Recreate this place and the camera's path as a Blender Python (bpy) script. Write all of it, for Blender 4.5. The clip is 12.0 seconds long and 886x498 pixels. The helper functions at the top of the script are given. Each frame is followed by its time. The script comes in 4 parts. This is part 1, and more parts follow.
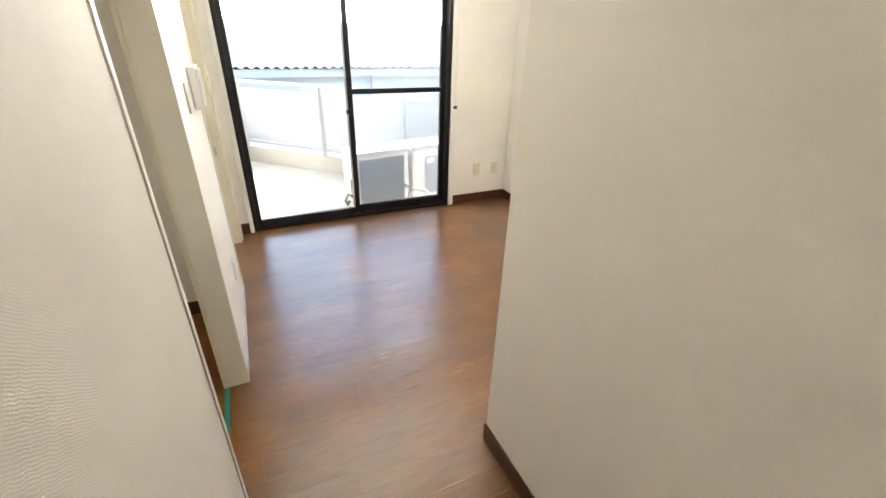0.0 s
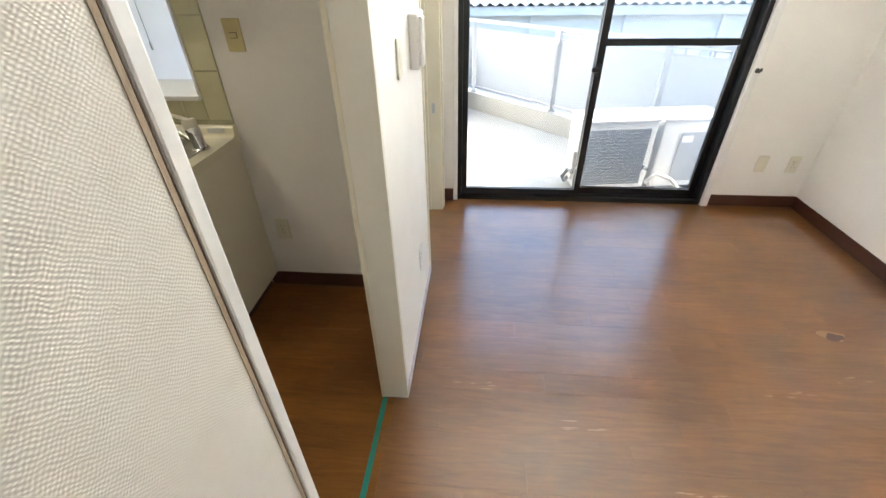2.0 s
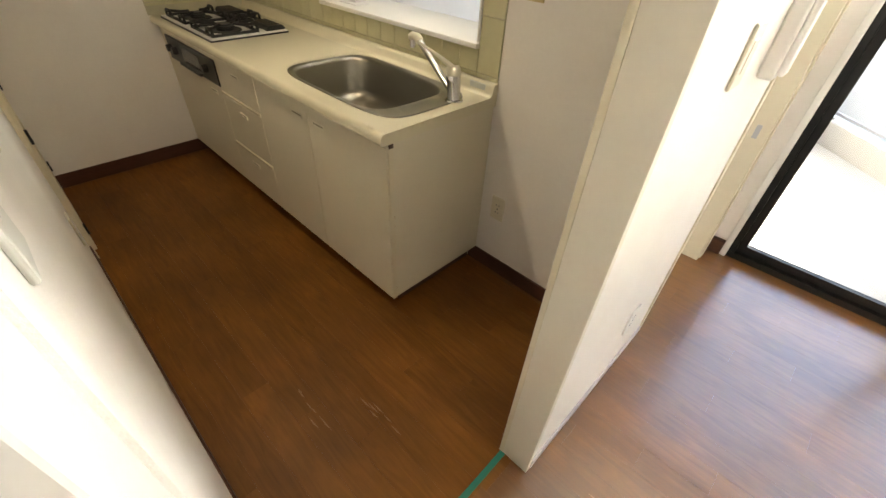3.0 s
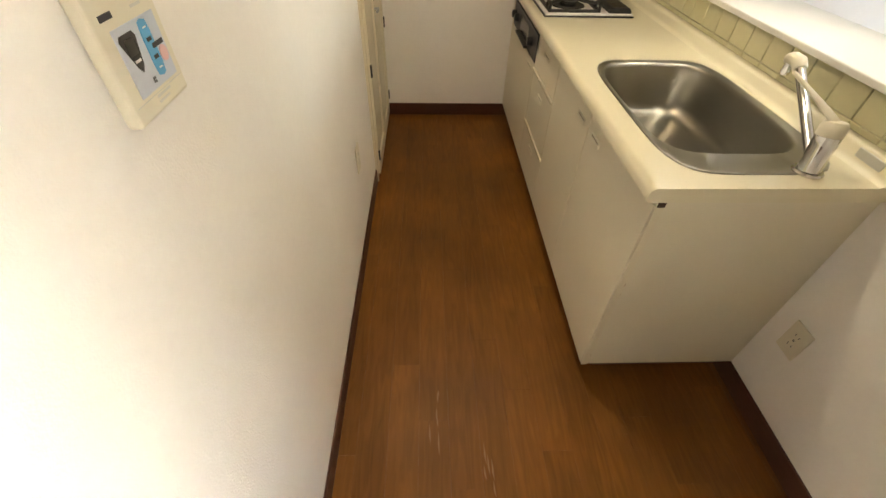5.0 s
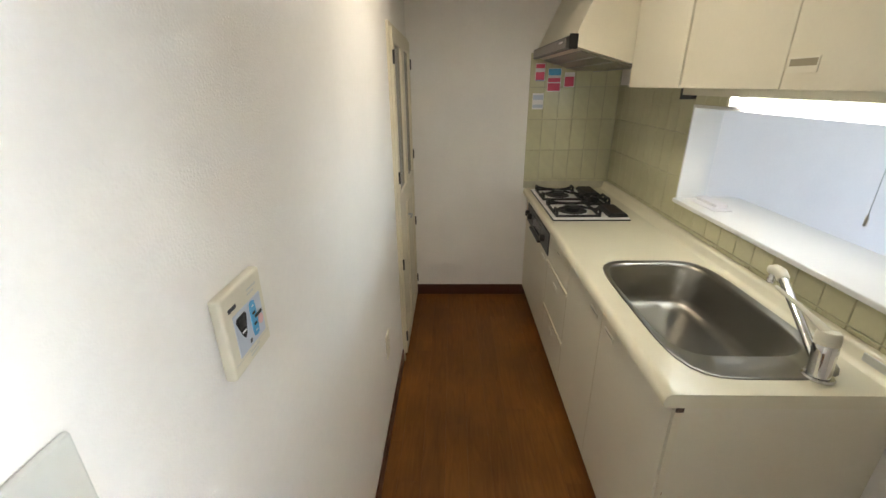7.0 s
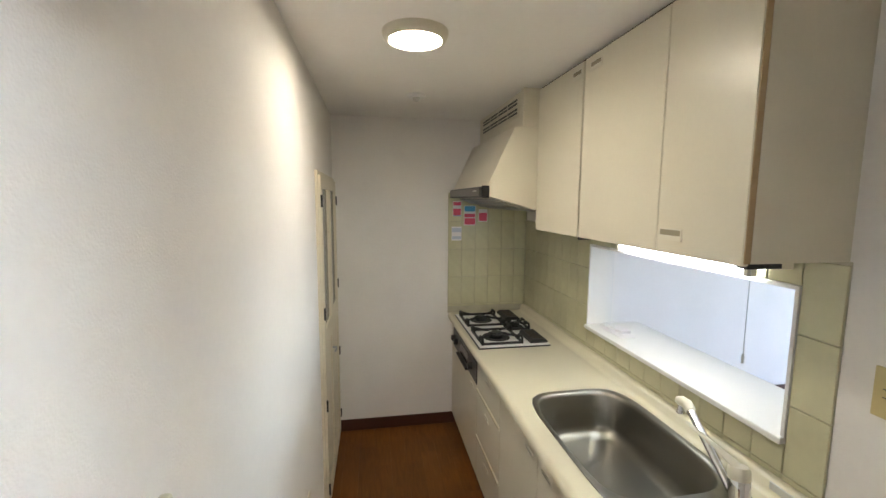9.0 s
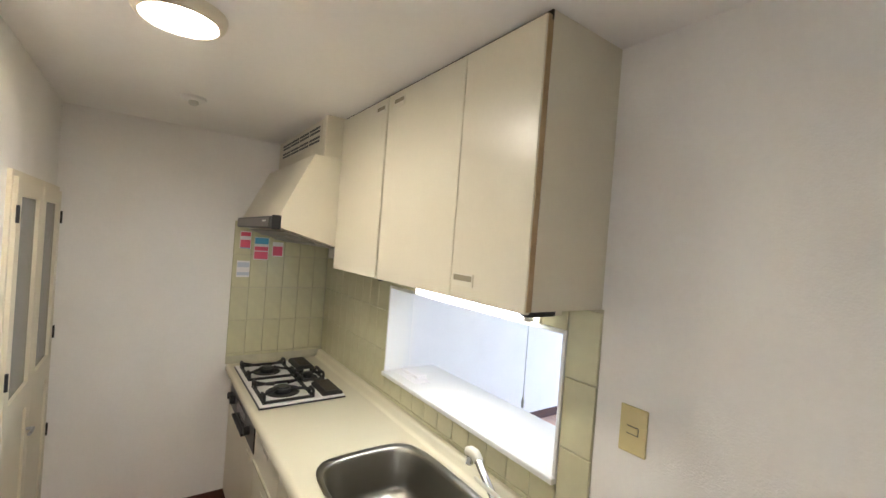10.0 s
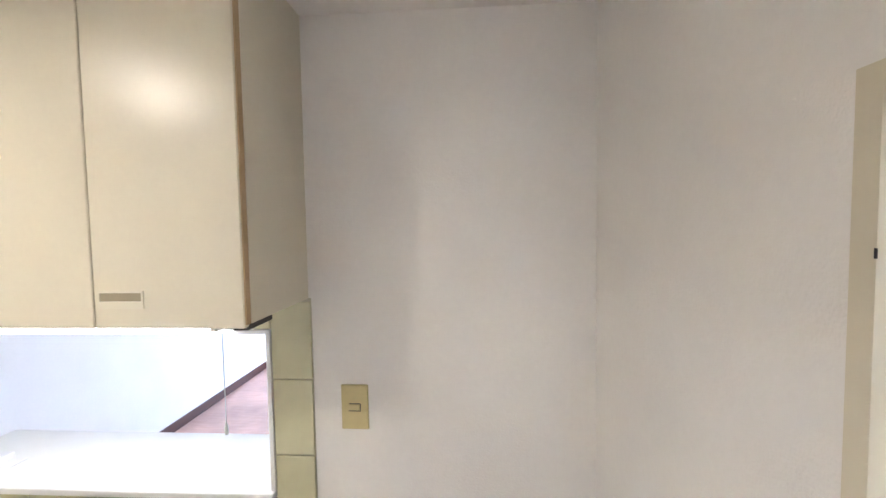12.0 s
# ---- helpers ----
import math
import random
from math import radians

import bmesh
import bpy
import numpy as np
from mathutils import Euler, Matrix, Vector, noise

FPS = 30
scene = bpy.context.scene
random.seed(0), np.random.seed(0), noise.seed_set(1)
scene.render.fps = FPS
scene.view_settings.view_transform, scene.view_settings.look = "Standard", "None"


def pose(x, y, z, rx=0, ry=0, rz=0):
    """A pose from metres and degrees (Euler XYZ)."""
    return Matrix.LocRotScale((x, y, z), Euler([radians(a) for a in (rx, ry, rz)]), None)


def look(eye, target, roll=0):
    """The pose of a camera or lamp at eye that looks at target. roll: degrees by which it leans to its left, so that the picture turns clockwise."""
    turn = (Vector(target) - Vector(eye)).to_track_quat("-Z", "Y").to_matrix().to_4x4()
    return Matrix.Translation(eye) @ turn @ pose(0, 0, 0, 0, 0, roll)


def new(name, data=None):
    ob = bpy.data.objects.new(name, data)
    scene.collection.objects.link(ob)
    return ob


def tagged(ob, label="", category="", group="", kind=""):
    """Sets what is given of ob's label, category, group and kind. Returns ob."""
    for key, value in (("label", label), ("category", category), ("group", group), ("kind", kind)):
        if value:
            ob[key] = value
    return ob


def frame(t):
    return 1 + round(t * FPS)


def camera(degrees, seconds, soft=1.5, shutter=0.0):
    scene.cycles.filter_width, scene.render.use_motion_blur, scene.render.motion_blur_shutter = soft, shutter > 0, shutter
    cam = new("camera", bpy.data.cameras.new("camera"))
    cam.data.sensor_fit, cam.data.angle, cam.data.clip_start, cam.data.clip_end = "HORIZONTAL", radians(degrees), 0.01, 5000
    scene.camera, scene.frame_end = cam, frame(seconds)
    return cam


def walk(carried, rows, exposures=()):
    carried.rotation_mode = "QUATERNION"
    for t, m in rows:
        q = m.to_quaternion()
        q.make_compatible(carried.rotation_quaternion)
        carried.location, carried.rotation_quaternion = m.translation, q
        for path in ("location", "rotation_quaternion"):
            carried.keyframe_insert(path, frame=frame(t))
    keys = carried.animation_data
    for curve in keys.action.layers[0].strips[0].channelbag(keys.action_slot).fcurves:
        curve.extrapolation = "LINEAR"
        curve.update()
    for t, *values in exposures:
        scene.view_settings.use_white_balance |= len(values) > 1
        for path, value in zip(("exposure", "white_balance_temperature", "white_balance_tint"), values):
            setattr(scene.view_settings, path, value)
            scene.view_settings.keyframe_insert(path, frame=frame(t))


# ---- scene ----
cam = camera(94.0, 12.0)
PATH = [
    (0, (-0.069, 3.262, 1.472), (0.689, 4.868, 0.553), 1.6),
    (0.5, (-0.029, 3.449, 1.449), (0.368, 5.128, 0.437), -0.7),
    (1, (0.008, 3.592, 1.449), (0.207, 5.307, 0.44), -0.9),
    (1.5, (0.01, 3.683, 1.43), (0.073, 5.386, 0.383), -0.4),
    (2, (-0.014, 3.908, 1.461), (-0.17, 5.546, 0.324), -1.1),
    (2.3, (-0.012, 4.053, 1.443), (-0.358, 5.632, 0.274), -0.4),
    (2.5, (-0.045, 4.143, 1.434), (-0.586, 5.656, 0.244), 0.5),
    (2.7, (-0.062, 4.216, 1.424), (-0.814, 5.607, 0.199), 2.1),
    (3, (-0.103, 4.286, 1.407), (-1.141, 5.431, 0.138), 3.6),
    (3.5, (-0.214, 4.395, 1.392), (-1.512, 5.12, 0.055), 4.8),
    (5.3, (-0.33, 4.542, 1.389), (-1.807, 4.544, 0.04), 0.1),
    (5.5, (-0.331, 4.544, 1.41), (-1.865, 4.541, 0.127), 0.1),
    (6, (-0.324, 4.537, 1.457), (-1.992, 4.519, 0.354), 0.2),
    (6.5, (-0.307, 4.535, 1.5), (-2.082, 4.499, 0.579), -0.2),
    (7, (-0.286, 4.533, 1.54), (-2.143, 4.487, 0.8), -0.6),
    (7.2, (-0.273, 4.532, 1.555), (-2.157, 4.48, 0.885), -0.7),
    (8.8, (-0.273, 4.51, 1.659), (-2.242, 4.738, 1.394), -0.1),
    (9, (-0.293, 4.505, 1.666), (-2.251, 4.839, 1.432), 0.3),
    (9.5, (-0.361, 4.548, 1.661), (-2.237, 5.225, 1.513), 2.0),
    (10, (-0.438, 4.624, 1.663), (-2.069, 5.781, 1.648), 4.4),
    (10.5, (-0.537, 4.661, 1.68), (-1.691, 6.289, 1.801), 5.2),
    (11, (-0.666, 4.636, 1.701), (-1.215, 6.547, 1.917), 2.1),
    (11.5, (-0.674, 4.598, 1.727), (-0.903, 6.581, 1.849), -0.2),
    (12, (-0.679, 4.604, 1.701), (-0.807, 6.597, 1.594), -0.9),
]
walk(cam, [(t, look(eye, target, roll)) for t, eye, target, roll in PATH],
     [(0, 3.25, 7500, 11), (0.5, 3.2, 7000, 10), (1.5, 3.15, 6800, 10), (2.5, 3.2, 7100, 10), (3, 3.45, 7800, 12), (3.5, 3.7, 8200, 13), (5.5, 3.9, 7600, 12), (6.5, 3.62, 6500, 11),
      (9.5, 3.82, 6150, 13), (10.5, 4.15, 6100, 16), (12, 4.15, 5900, 18)])

# ---- light ----
SUN_ELEV, SUN_AZ = 52.0, 2.0            # degrees; azimuth from +x towards -y
world = bpy.data.worlds.new("sky")
scene.world = world
world.use_nodes = True
_nt = world.node_tree
_sky = _nt.nodes.new("ShaderNodeTexSky")
_sky.sky_type = 'NISHITA'
_sky.sun_disc = False
_sky.sun_elevation = radians(SUN_ELEV)
_sky.sun_rotation = radians(90 + SUN_AZ)
_nt.nodes["Background"].inputs["Strength"].default_value = 0.15
_nt.links.new(_sky.outputs["Color"], _nt.nodes["Background"].inputs["Color"])
_sun = bpy.data.lights.new("sun", 'SUN')
_sun.energy, _sun.angle, _sun.color = 1.5, radians(0.53), (1.0, 0.95, 0.88)
sun = new("sun", _sun)
sun.matrix_world = look((30 * math.cos(radians(SUN_AZ)), -30 * math.sin(radians(SUN_AZ)), 30 * math.tan(radians(SUN_ELEV))), (0, 0, 0))



def window_light(name, x0, x1, z0, z1, y, watts, colour, rise, spread):
    """Area lamp added in a window, standing in for skylight and balcony bounce."""
    li = bpy.data.lights.new(name, 'AREA')
    li.shape, li.size, li.size_y, li.energy, li.color = 'RECTANGLE', x1 - x0, z1 - z0, watts, colour
    ob = new(name, li)
    ob.matrix_world = look(((x0 + x1) / 2, y, (z0 + z1) / 2), ((x0 + x1) / 2, y - 1, (z0 + z1) / 2 + rise))
    li.spread = radians(spread)
    return ob


# Sits above the view and tips up, keeping its glare off the floor.
window_light("window_daylight_fill", -0.12, 1.54, 1.53, 1.79, 6.83, 6.5, (0.95, 0.98, 1.0), 0.42, 112)
# Added to brighten the next room from a window out of view.
window_light("next_room_daylight_fill", -2.68, -0.82, 0.8, 1.84, 9.97, 1.8, (0.66, 0.85, 1.0), -0.3, 120)

# ---- dimensions (metres) ----
XW, YN, YS, CEIL = -3.196, 5.625, 4.238, 2.224      # kitchen
PK, PL, PEND = -0.372, -0.270, 4.955                # partition faces and its free end
HEAD = 1.795                                        # top of the kitchen opening
HR, HRY = 0.603, 4.228                              # hall's other wall and its corner
LX, LY = 2.205, 6.685                               # living room
WX0, WX1, WZ1 = -0.162, 1.582, 1.82                 # window opening
DY0, DY1, DZ = 5.775, 6.545, 1.80                   # doorway in the partition
R2Y = 9.9                                           # far room
PSX0, PSX1, PSZ0, PSZ1 = -2.265, -1.19, 1.02, 1.445  # pass-through
BB = 0.086                                          # baseboard height


# ---- materials ----
def mat(name, col, rough=0.5, metal=0.0, var=0.08, scale=3.0, fine=60.0, bump=0.0, bump_scale=200.0, coat=0.0, trans=0.0, emit=0.0, stretch=(1, 1, 1), rvar=0.1, spec=0.5):
    m = bpy.data.materials.new(name)
    m.use_nodes = True
    nt = m.node_tree
    b = nt.nodes["Principled BSDF"]
    b.inputs["Roughness"].default_value = rough
    b.inputs["Metallic"].default_value = metal
    b.inputs["Coat Weight"].default_value = coat
    b.inputs["Coat Roughness"].default_value = 0.08
    b.inputs["Transmission Weight"].default_value = trans
    b.inputs["Specular IOR Level"].default_value = spec
    tc = nt.nodes.new("ShaderNodeTexCoord")
    mp = nt.nodes.new("ShaderNodeMapping")
    mp.inputs["Scale"].default_value = stretch
    nt.links.new(tc.outputs["Object"], mp.inputs["Vector"])
    big = nt.nodes.new("ShaderNodeTexNoise")
    big.inputs["Scale"].default_value, big.inputs["Detail"].default_value = scale, 3
    small = nt.nodes.new("ShaderNodeTexNoise")
    small.inputs["Scale"].default_value, small.inputs["Detail"].default_value = fine, 3
    nt.links.new(mp.outputs[0], big.inputs["Vector"])
    nt.links.new(mp.outputs[0], small.inputs["Vector"])
    add = nt.nodes.new("ShaderNodeMath")
    add.operation = 'MULTIPLY_ADD'
    add.inputs[1].default_value = 0.35
    nt.links.new(small.outputs["Fac"], add.inputs[0])
    nt.links.new(big.outputs["Fac"], add.inputs[2])
    mr = nt.nodes.new("ShaderNodeMath")
    mr.operation = 'MULTIPLY_ADD'
    mr.inputs[1].default_value, mr.inputs[2].default_value = 3 * var, 1 - 3 * var * 0.675
    nt.links.new(add.outputs[0], mr.inputs[0])
    mul = nt.nodes.new("ShaderNodeVectorMath")
    mul.operation = 'SCALE'
    mul.inputs[0].default_value = col
    nt.links.new(mr.outputs[0], mul.inputs["Scale"])
    nt.links.new(mul.outputs[0], b.inputs["Base Color"])
    rr = nt.nodes.new("ShaderNodeMath")
    rr.operation = 'MULTIPLY_ADD'
    rr.inputs[1].default_value, rr.inputs[2].default_value = 4 * rvar * rough, rough * (1 - 2 * rvar)
    nt.links.new(big.outputs["Fac"], rr.inputs[0])
    if rvar > 0.1:
        nt.links.new(rr.outputs[0], b.inputs["Roughness"])
    if bump:
        bn = nt.nodes.new("ShaderNodeTexNoise")
        bn.inputs["Scale"].default_value, bn.inputs["Detail"].default_value = bump_scale, 2
        nt.links.new(mp.outputs[0], bn.inputs["Vector"])
        bp = nt.nodes.new("ShaderNodeBump")
        bp.inputs["Strength"].default_value, bp.inputs["Distance"].default_value = bump, 0.002
        nt.links.new(bn.outputs["Fac"], bp.inputs["Height"])
        nt.links.new(bp.outputs[0], b.inputs["Normal"])
    if emit:
        b.inputs["Emission Color"].default_value = (*col, 1)
        b.inputs["Emission Strength"].default_value = emit
    return m


def weave(name, col, bump=0.5, size=0.0032):
    """Woven vinyl wallpaper: crossed threads with uneven runs, plus faint stains."""
    m = mat(name, col, rough=0.75, var=0.05, scale=2.2, fine=45, spec=0.25)
    nt = m.node_tree
    b = nt.nodes["Principled BSDF"]
    tc = nt.nodes.new("ShaderNodeTexCoord")
    xyz = nt.nodes.new("ShaderNodeSeparateXYZ")
    nt.links.new(tc.outputs["Object"], xyz.inputs[0])
    run = nt.nodes.new("ShaderNodeMath")
    nt.links.new(xyz.outputs[0], run.inputs[0])
    nt.links.new(xyz.outputs[1], run.inputs[1])
    flat = nt.nodes.new("ShaderNodeCombineXYZ")
    nt.links.new(run.outputs[0], flat.inputs[0])
    nt.links.new(xyz.outputs[2], flat.inputs[1])
    wob = nt.nodes.new("ShaderNodeTexNoise")
    wob.inputs["Scale"].default_value, wob.inputs["Detail"].default_value = 0.16 / size, 1.5
    nt.links.new(flat.outputs[0], wob.inputs["Vector"])
    bent = nt.nodes.new("ShaderNodeVectorMath")
    bent.operation = 'MULTIPLY_ADD'
    bent.inputs[1].default_value = (2.2 * size, 2.2 * size, 0)
    nt.links.new(wob.outputs["Color"], bent.inputs[0])
    nt.links.new(flat.outputs[0], bent.inputs[2])
    uv = nt.nodes.new("ShaderNodeSeparateXYZ")
    nt.links.new(bent.outputs[0], uv.inputs[0])

    def wave(source, period):
        k = nt.nodes.new("ShaderNodeMath")
        k.operation = 'MULTIPLY'
        k.inputs[1].default_value = 2 * math.pi / period
        w = nt.nodes.new("ShaderNodeMath")
        w.operation = 'SINE'
        nt.links.new(source, k.inputs[0])
        nt.links.new(k.outputs[0], w.inputs[0])
        return w.outputs[0]

    over = nt.nodes.new("ShaderNodeMath")          # threads that go over and under
    over.operation = 'MULTIPLY'
    nt.links.new(wave(uv.outputs[0], 2.3 * size), over.inputs[0])
    nt.links.new(wave(uv.outputs[1], 2.0 * size), over.inputs[1])
    mx = nt.nodes.new("ShaderNodeMath")            # rows of weft between them
    mx.operation = 'MULTIPLY_ADD'
    mx.inputs[1].default_value = 0.35
    nt.links.new(wave(uv.outputs[1], size), mx.inputs[0])
    nt.links.new(over.outputs[0], mx.inputs[2])
    bp = nt.nodes.new("ShaderNodeBump")
    bp.inputs["Strength"].default_value, bp.inputs["Distance"].default_value = bump, 0.00028
    nt.links.new(mx.outputs[0], bp.inputs["Height"])
    nt.links.new(bp.outputs[0], b.inputs["Normal"])
    return m


def plank_wood(name, dark, light, rough=0.32, wax=0.0, spec=0.5):
    """Lacquered oak-brown floor: long grain, one tone a plank, dull worn patches."""
    m = bpy.data.materials.new(name)
    m.use_nodes = True
    nt = m.node_tree
    b = nt.nodes["Principled BSDF"]
    geo = nt.nodes.new("ShaderNodeNewGeometry")
    info = nt.nodes.new("ShaderNodeObjectInfo")
    off = nt.nodes.new("ShaderNodeVectorMath")
    off.operation = 'MULTIPLY_ADD'
    off.inputs[1].default_value = (7, 3, 0)
    cx = nt.nodes.new("ShaderNodeCombineXYZ")
    nt.links.new(info.outputs["Random"], cx.inputs[0])
    nt.links.new(info.outputs["Random"], cx.inputs[1])
    nt.links.new(cx.outputs[0], off.inputs[0])
    nt.links.new(geo.outputs["Position"], off.inputs[2])
    mp = nt.nodes.new("ShaderNodeMapping")
    mp.inputs["Scale"].default_value = (2.6, 24, 1)
    nt.links.new(off.outputs[0], mp.inputs["Vector"])
    grain = nt.nodes.new("ShaderNodeTexNoise")
    grain.inputs["Scale"].default_value, grain.inputs["Detail"].default_value, grain.inputs["Distortion"].default_value = 1.6, 5, 1.6
    nt.links.new(mp.outputs[0], grain.inputs["Vector"])
    tone = nt.nodes.new("ShaderNodeMath")
    tone.operation = 'MULTIPLY_ADD'
    tone.inputs[1].default_value = 0.24
    nt.links.new(info.outputs["Random"], tone.inputs[0])
    nt.links.new(grain.outputs["Fac"], tone.inputs[2])
    ramp = nt.nodes.new("ShaderNodeValToRGB")
    ramp.color_ramp.elements[0].position, ramp.color_ramp.elements[0].color = 0.22, (*dark, 1)
    ramp.color_ramp.elements[1].position, ramp.color_ramp.elements[1].color = 0.92, (*light, 1)
    nt.links.new(tone.outputs[0], ramp.inputs["Fac"])
    wear = nt.nodes.new("ShaderNodeTexNoise")
    wear.inputs["Scale"].default_value, wear.inputs["Detail"].default_value = 2.0, 4
    nt.links.new(geo.outputs["Position"], wear.inputs["Vector"])
    soil = nt.nodes.new("ShaderNodeMath")
    soil.operation = 'MULTIPLY_ADD'
    soil.inputs[1].default_value, soil.inputs[2].default_value = 1.3, 0.32
    nt.links.new(wear.outputs["Fac"], soil.inputs[0])
    sc = nt.nodes.new("ShaderNodeVectorMath")
    sc.operation = 'SCALE'
    nt.links.new(ramp.outputs[0], sc.inputs[0])
    nt.links.new(soil.outputs[0], sc.inputs["Scale"])
    nt.links.new(sc.outputs[0], b.inputs["Base Color"])
    b.inputs["Roughness"].default_value = rough
    b.inputs["Specular IOR Level"].default_value = spec
    b.inputs["Coat Weight"].default_value, b.inputs["Coat Roughness"].default_value, b.inputs["Coat IOR"].default_value = wax, 0.27, 1.7
    bp = nt.nodes.new("ShaderNodeBump")
    bp.inputs["Strength"].default_value, bp.inputs["Distance"].default_value = 0.04, 0.001
    nt.links.new(grain.outputs["Fac"], bp.inputs["Height"])
    nt.links.new(bp.outputs[0], b.inputs["Normal"])
    return m


M_PAPER = weave("woven_wallpaper", (0.75, 0.71, 0.645), 0.55, 0.0023)
M_PAPER_S = weave("faint_woven_wallpaper", (0.80, 0.757, 0.69), 0.22, 0.0024)
M_PAPER_K = mat("kitchen_wallpaper", (0.86, 0.835, 0.79), 0.7, var=0.05, scale=2.5, fine=70, bump=0.35, bump_scale=260, spec=0.3)
M_CEIL = mat("ceiling_paper", (0.86, 0.835, 0.79), 0.85, var=0.04, scale=2, fine=50, bump=0.2, bump_scale=300, spec=0.2)
OAK = ((0.128, 0.046, 0.0072), (0.235, 0.092, 0.0165))
M_FLOOR = plank_wood("brown_waxed_planks", *OAK, 0.3, 1.0)
M_FLOOR_K = plank_wood("brown_worn_planks", *OAK, 0.45, 0.0, 0.25)      # the kitchen's wax is worn off
# Reddish wood, paled to carry sunlight that does not reach this floor.
M_FLOOR2 = plank_wood("reddish_planks_sun_tint", (0.52, 0.29, 0.21), (0.66, 0.41, 0.32), 0.4)
M_SUB = mat("dark_joint", (0.07, 0.03, 0.014), 0.8)
M_BASE = mat("dark_brown_baseboard", (0.075, 0.024, 0.012), 0.45, var=0.2, scale=6, fine=90, stretch=(1, 1, 8))
M_EDGE = mat("brown_edge", (0.09, 0.05, 0.03), 0.6, var=0.1)
M_TAN = mat("tan_paper_strip", (0.40, 0.31, 0.215), 0.75, var=0.15, scale=12, fine=160, bump=0.3, bump_scale=300)
M_LILAC = mat("pale_grey_vinyl", (0.62, 0.60, 0.62), 0.45, var=0.05)
M_CREAM = mat("cream_paint", (0.70, 0.64, 0.49), 0.4, var=0.04, scale=3, fine=80)
M_LINING = mat("pale_cream_lining", (0.74, 0.70, 0.60), 0.4, var=0.04, scale=3, fine=80)
M_CREAM_D = mat("aged_cream_laminate", (0.71, 0.66, 0.52), 0.3, var=0.05, scale=2.5, fine=110, bump=0.03, bump_scale=500)
M_WHITE = mat("white_paint", (0.80, 0.79, 0.76), 0.4, var=0.03, scale=4, fine=90)
M_TOP = mat("cream_acrylic_worktop", (0.76, 0.71, 0.54), 0.22, var=0.035, scale=3, fine=200)
M_TILE = mat("pale_green_glazed_tile", (0.59, 0.565, 0.37), 0.16, var=0.10, scale=4, fine=30, bump=0.06, bump_scale=40)
M_GROUT = mat("beige_grout", (0.50, 0.47, 0.35), 0.85, var=0.15, scale=10)
M_STEEL = mat("brushed_steel", (0.30, 0.285, 0.25), 0.3, 1.0, var=0.012, scale=9, fine=120, stretch=(1, 8, 8), rvar=0.08)
M_CHROME = mat("worn_chrome", (0.72, 0.72, 0.72), 0.12, 1.0, var=0.06, scale=15)
M_BLACK = mat("black_enamel", (0.012, 0.012, 0.012), 0.35, var=0.3, scale=20)
M_IRON = mat("cast_iron_black", (0.015, 0.015, 0.015), 0.55, var=0.3, scale=60, bump=0.2, bump_scale=300)
M_BRONZE = mat("black_aluminium", (0.014, 0.014, 0.015), 0.35, 0.3, var=0.2, scale=12)
M_BROWNMET = mat("brownish_metal", (0.16, 0.14, 0.12), 0.3, 0.6, var=0.1, scale=12)
M_GAP_DARK = mat("painted_gap", (0.05, 0.04, 0.025), 0.8)
M_IVORY = mat("ivory_plastic", (0.73, 0.69, 0.56), 0.35, var=0.04, scale=9)
M_BEIGE = mat("yellowed_plastic", (0.58, 0.49, 0.24), 0.35, var=0.06, scale=14)
M_GREYP = mat("light_grey_plastic", (0.60, 0.60, 0.55), 0.4, var=0.04, scale=9)
M_WOODEDGE = mat("wood_edge", (0.42, 0.29, 0.15), 0.55, var=0.2, scale=10, stretch=(1, 1, 0.1))
M_HOLLOW_SHADE = mat("olive_recess_shade", (0.30, 0.26, 0.17), 0.6)
M_TAPE = mat("green_masking_tape", (0.003, 0.20, 0.16), 0.6, var=0.08, scale=30)
M_PINK = mat("pink_sticker", (0.75, 0.10, 0.18), 0.45, var=0.05)
M_ROSE = mat("faded_pink_key", (0.74, 0.47, 0.48), 0.45, var=0.05)
M_BLUE = mat("blue_sticker", (0.10, 0.40, 0.68), 0.45, var=0.05)
M_PAPERW = mat("white_sticker", (0.82, 0.80, 0.80), 0.5, var=0.05)
M_CHIP = mat("bare_wood", (0.27, 0.14, 0.06), 0.6, var=0.15, scale=30)
M_INK = mat("dark_print", (0.03, 0.03, 0.035), 0.5)
M_DGREY = mat("dark_grey_display", (0.06, 0.06, 0.065), 0.2)
M_PANEL = mat("pale_blue_panel", (0.55, 0.60, 0.68), 0.4)
M_CONC = mat("balcony_concrete", (0.46, 0.45, 0.41), 0.85, var=0.12, scale=3, fine=60, bump=0.3, bump_scale=120)
M_ALU = mat("silver_aluminium", (0.46, 0.47, 0.48), 0.4, 0.7, var=0.05, scale=8)
M_FROST = mat("frosted_acrylic", (0.50, 0.54, 0.57), 0.5, trans=0.25, var=0.02)
M_ACBODY = mat("white_metal_casing", (0.74, 0.73, 0.69), 0.4, var=0.06, scale=4)
M_ACGRILL = mat("dark_coil_fins", (0.16, 0.18, 0.20), 0.6, 0.0, var=0.2, scale=20)
M_ACSIDE = mat("grey_panel_paint", (0.36, 0.38, 0.40), 0.5, var=0.06, scale=5)
M_ROOF = mat("weathered_roof_sheet", (0.38, 0.385, 0.39), 0.6, var=0.1, scale=1.2, fine=14)
M_SIDING = mat("pale_blue_siding", (0.56, 0.595, 0.605), 0.6, var=0.06, scale=0.7, fine=8)
M_EXT = mat("outer_wall_render", (0.66, 0.64, 0.60), 0.85, var=0.08, scale=2)
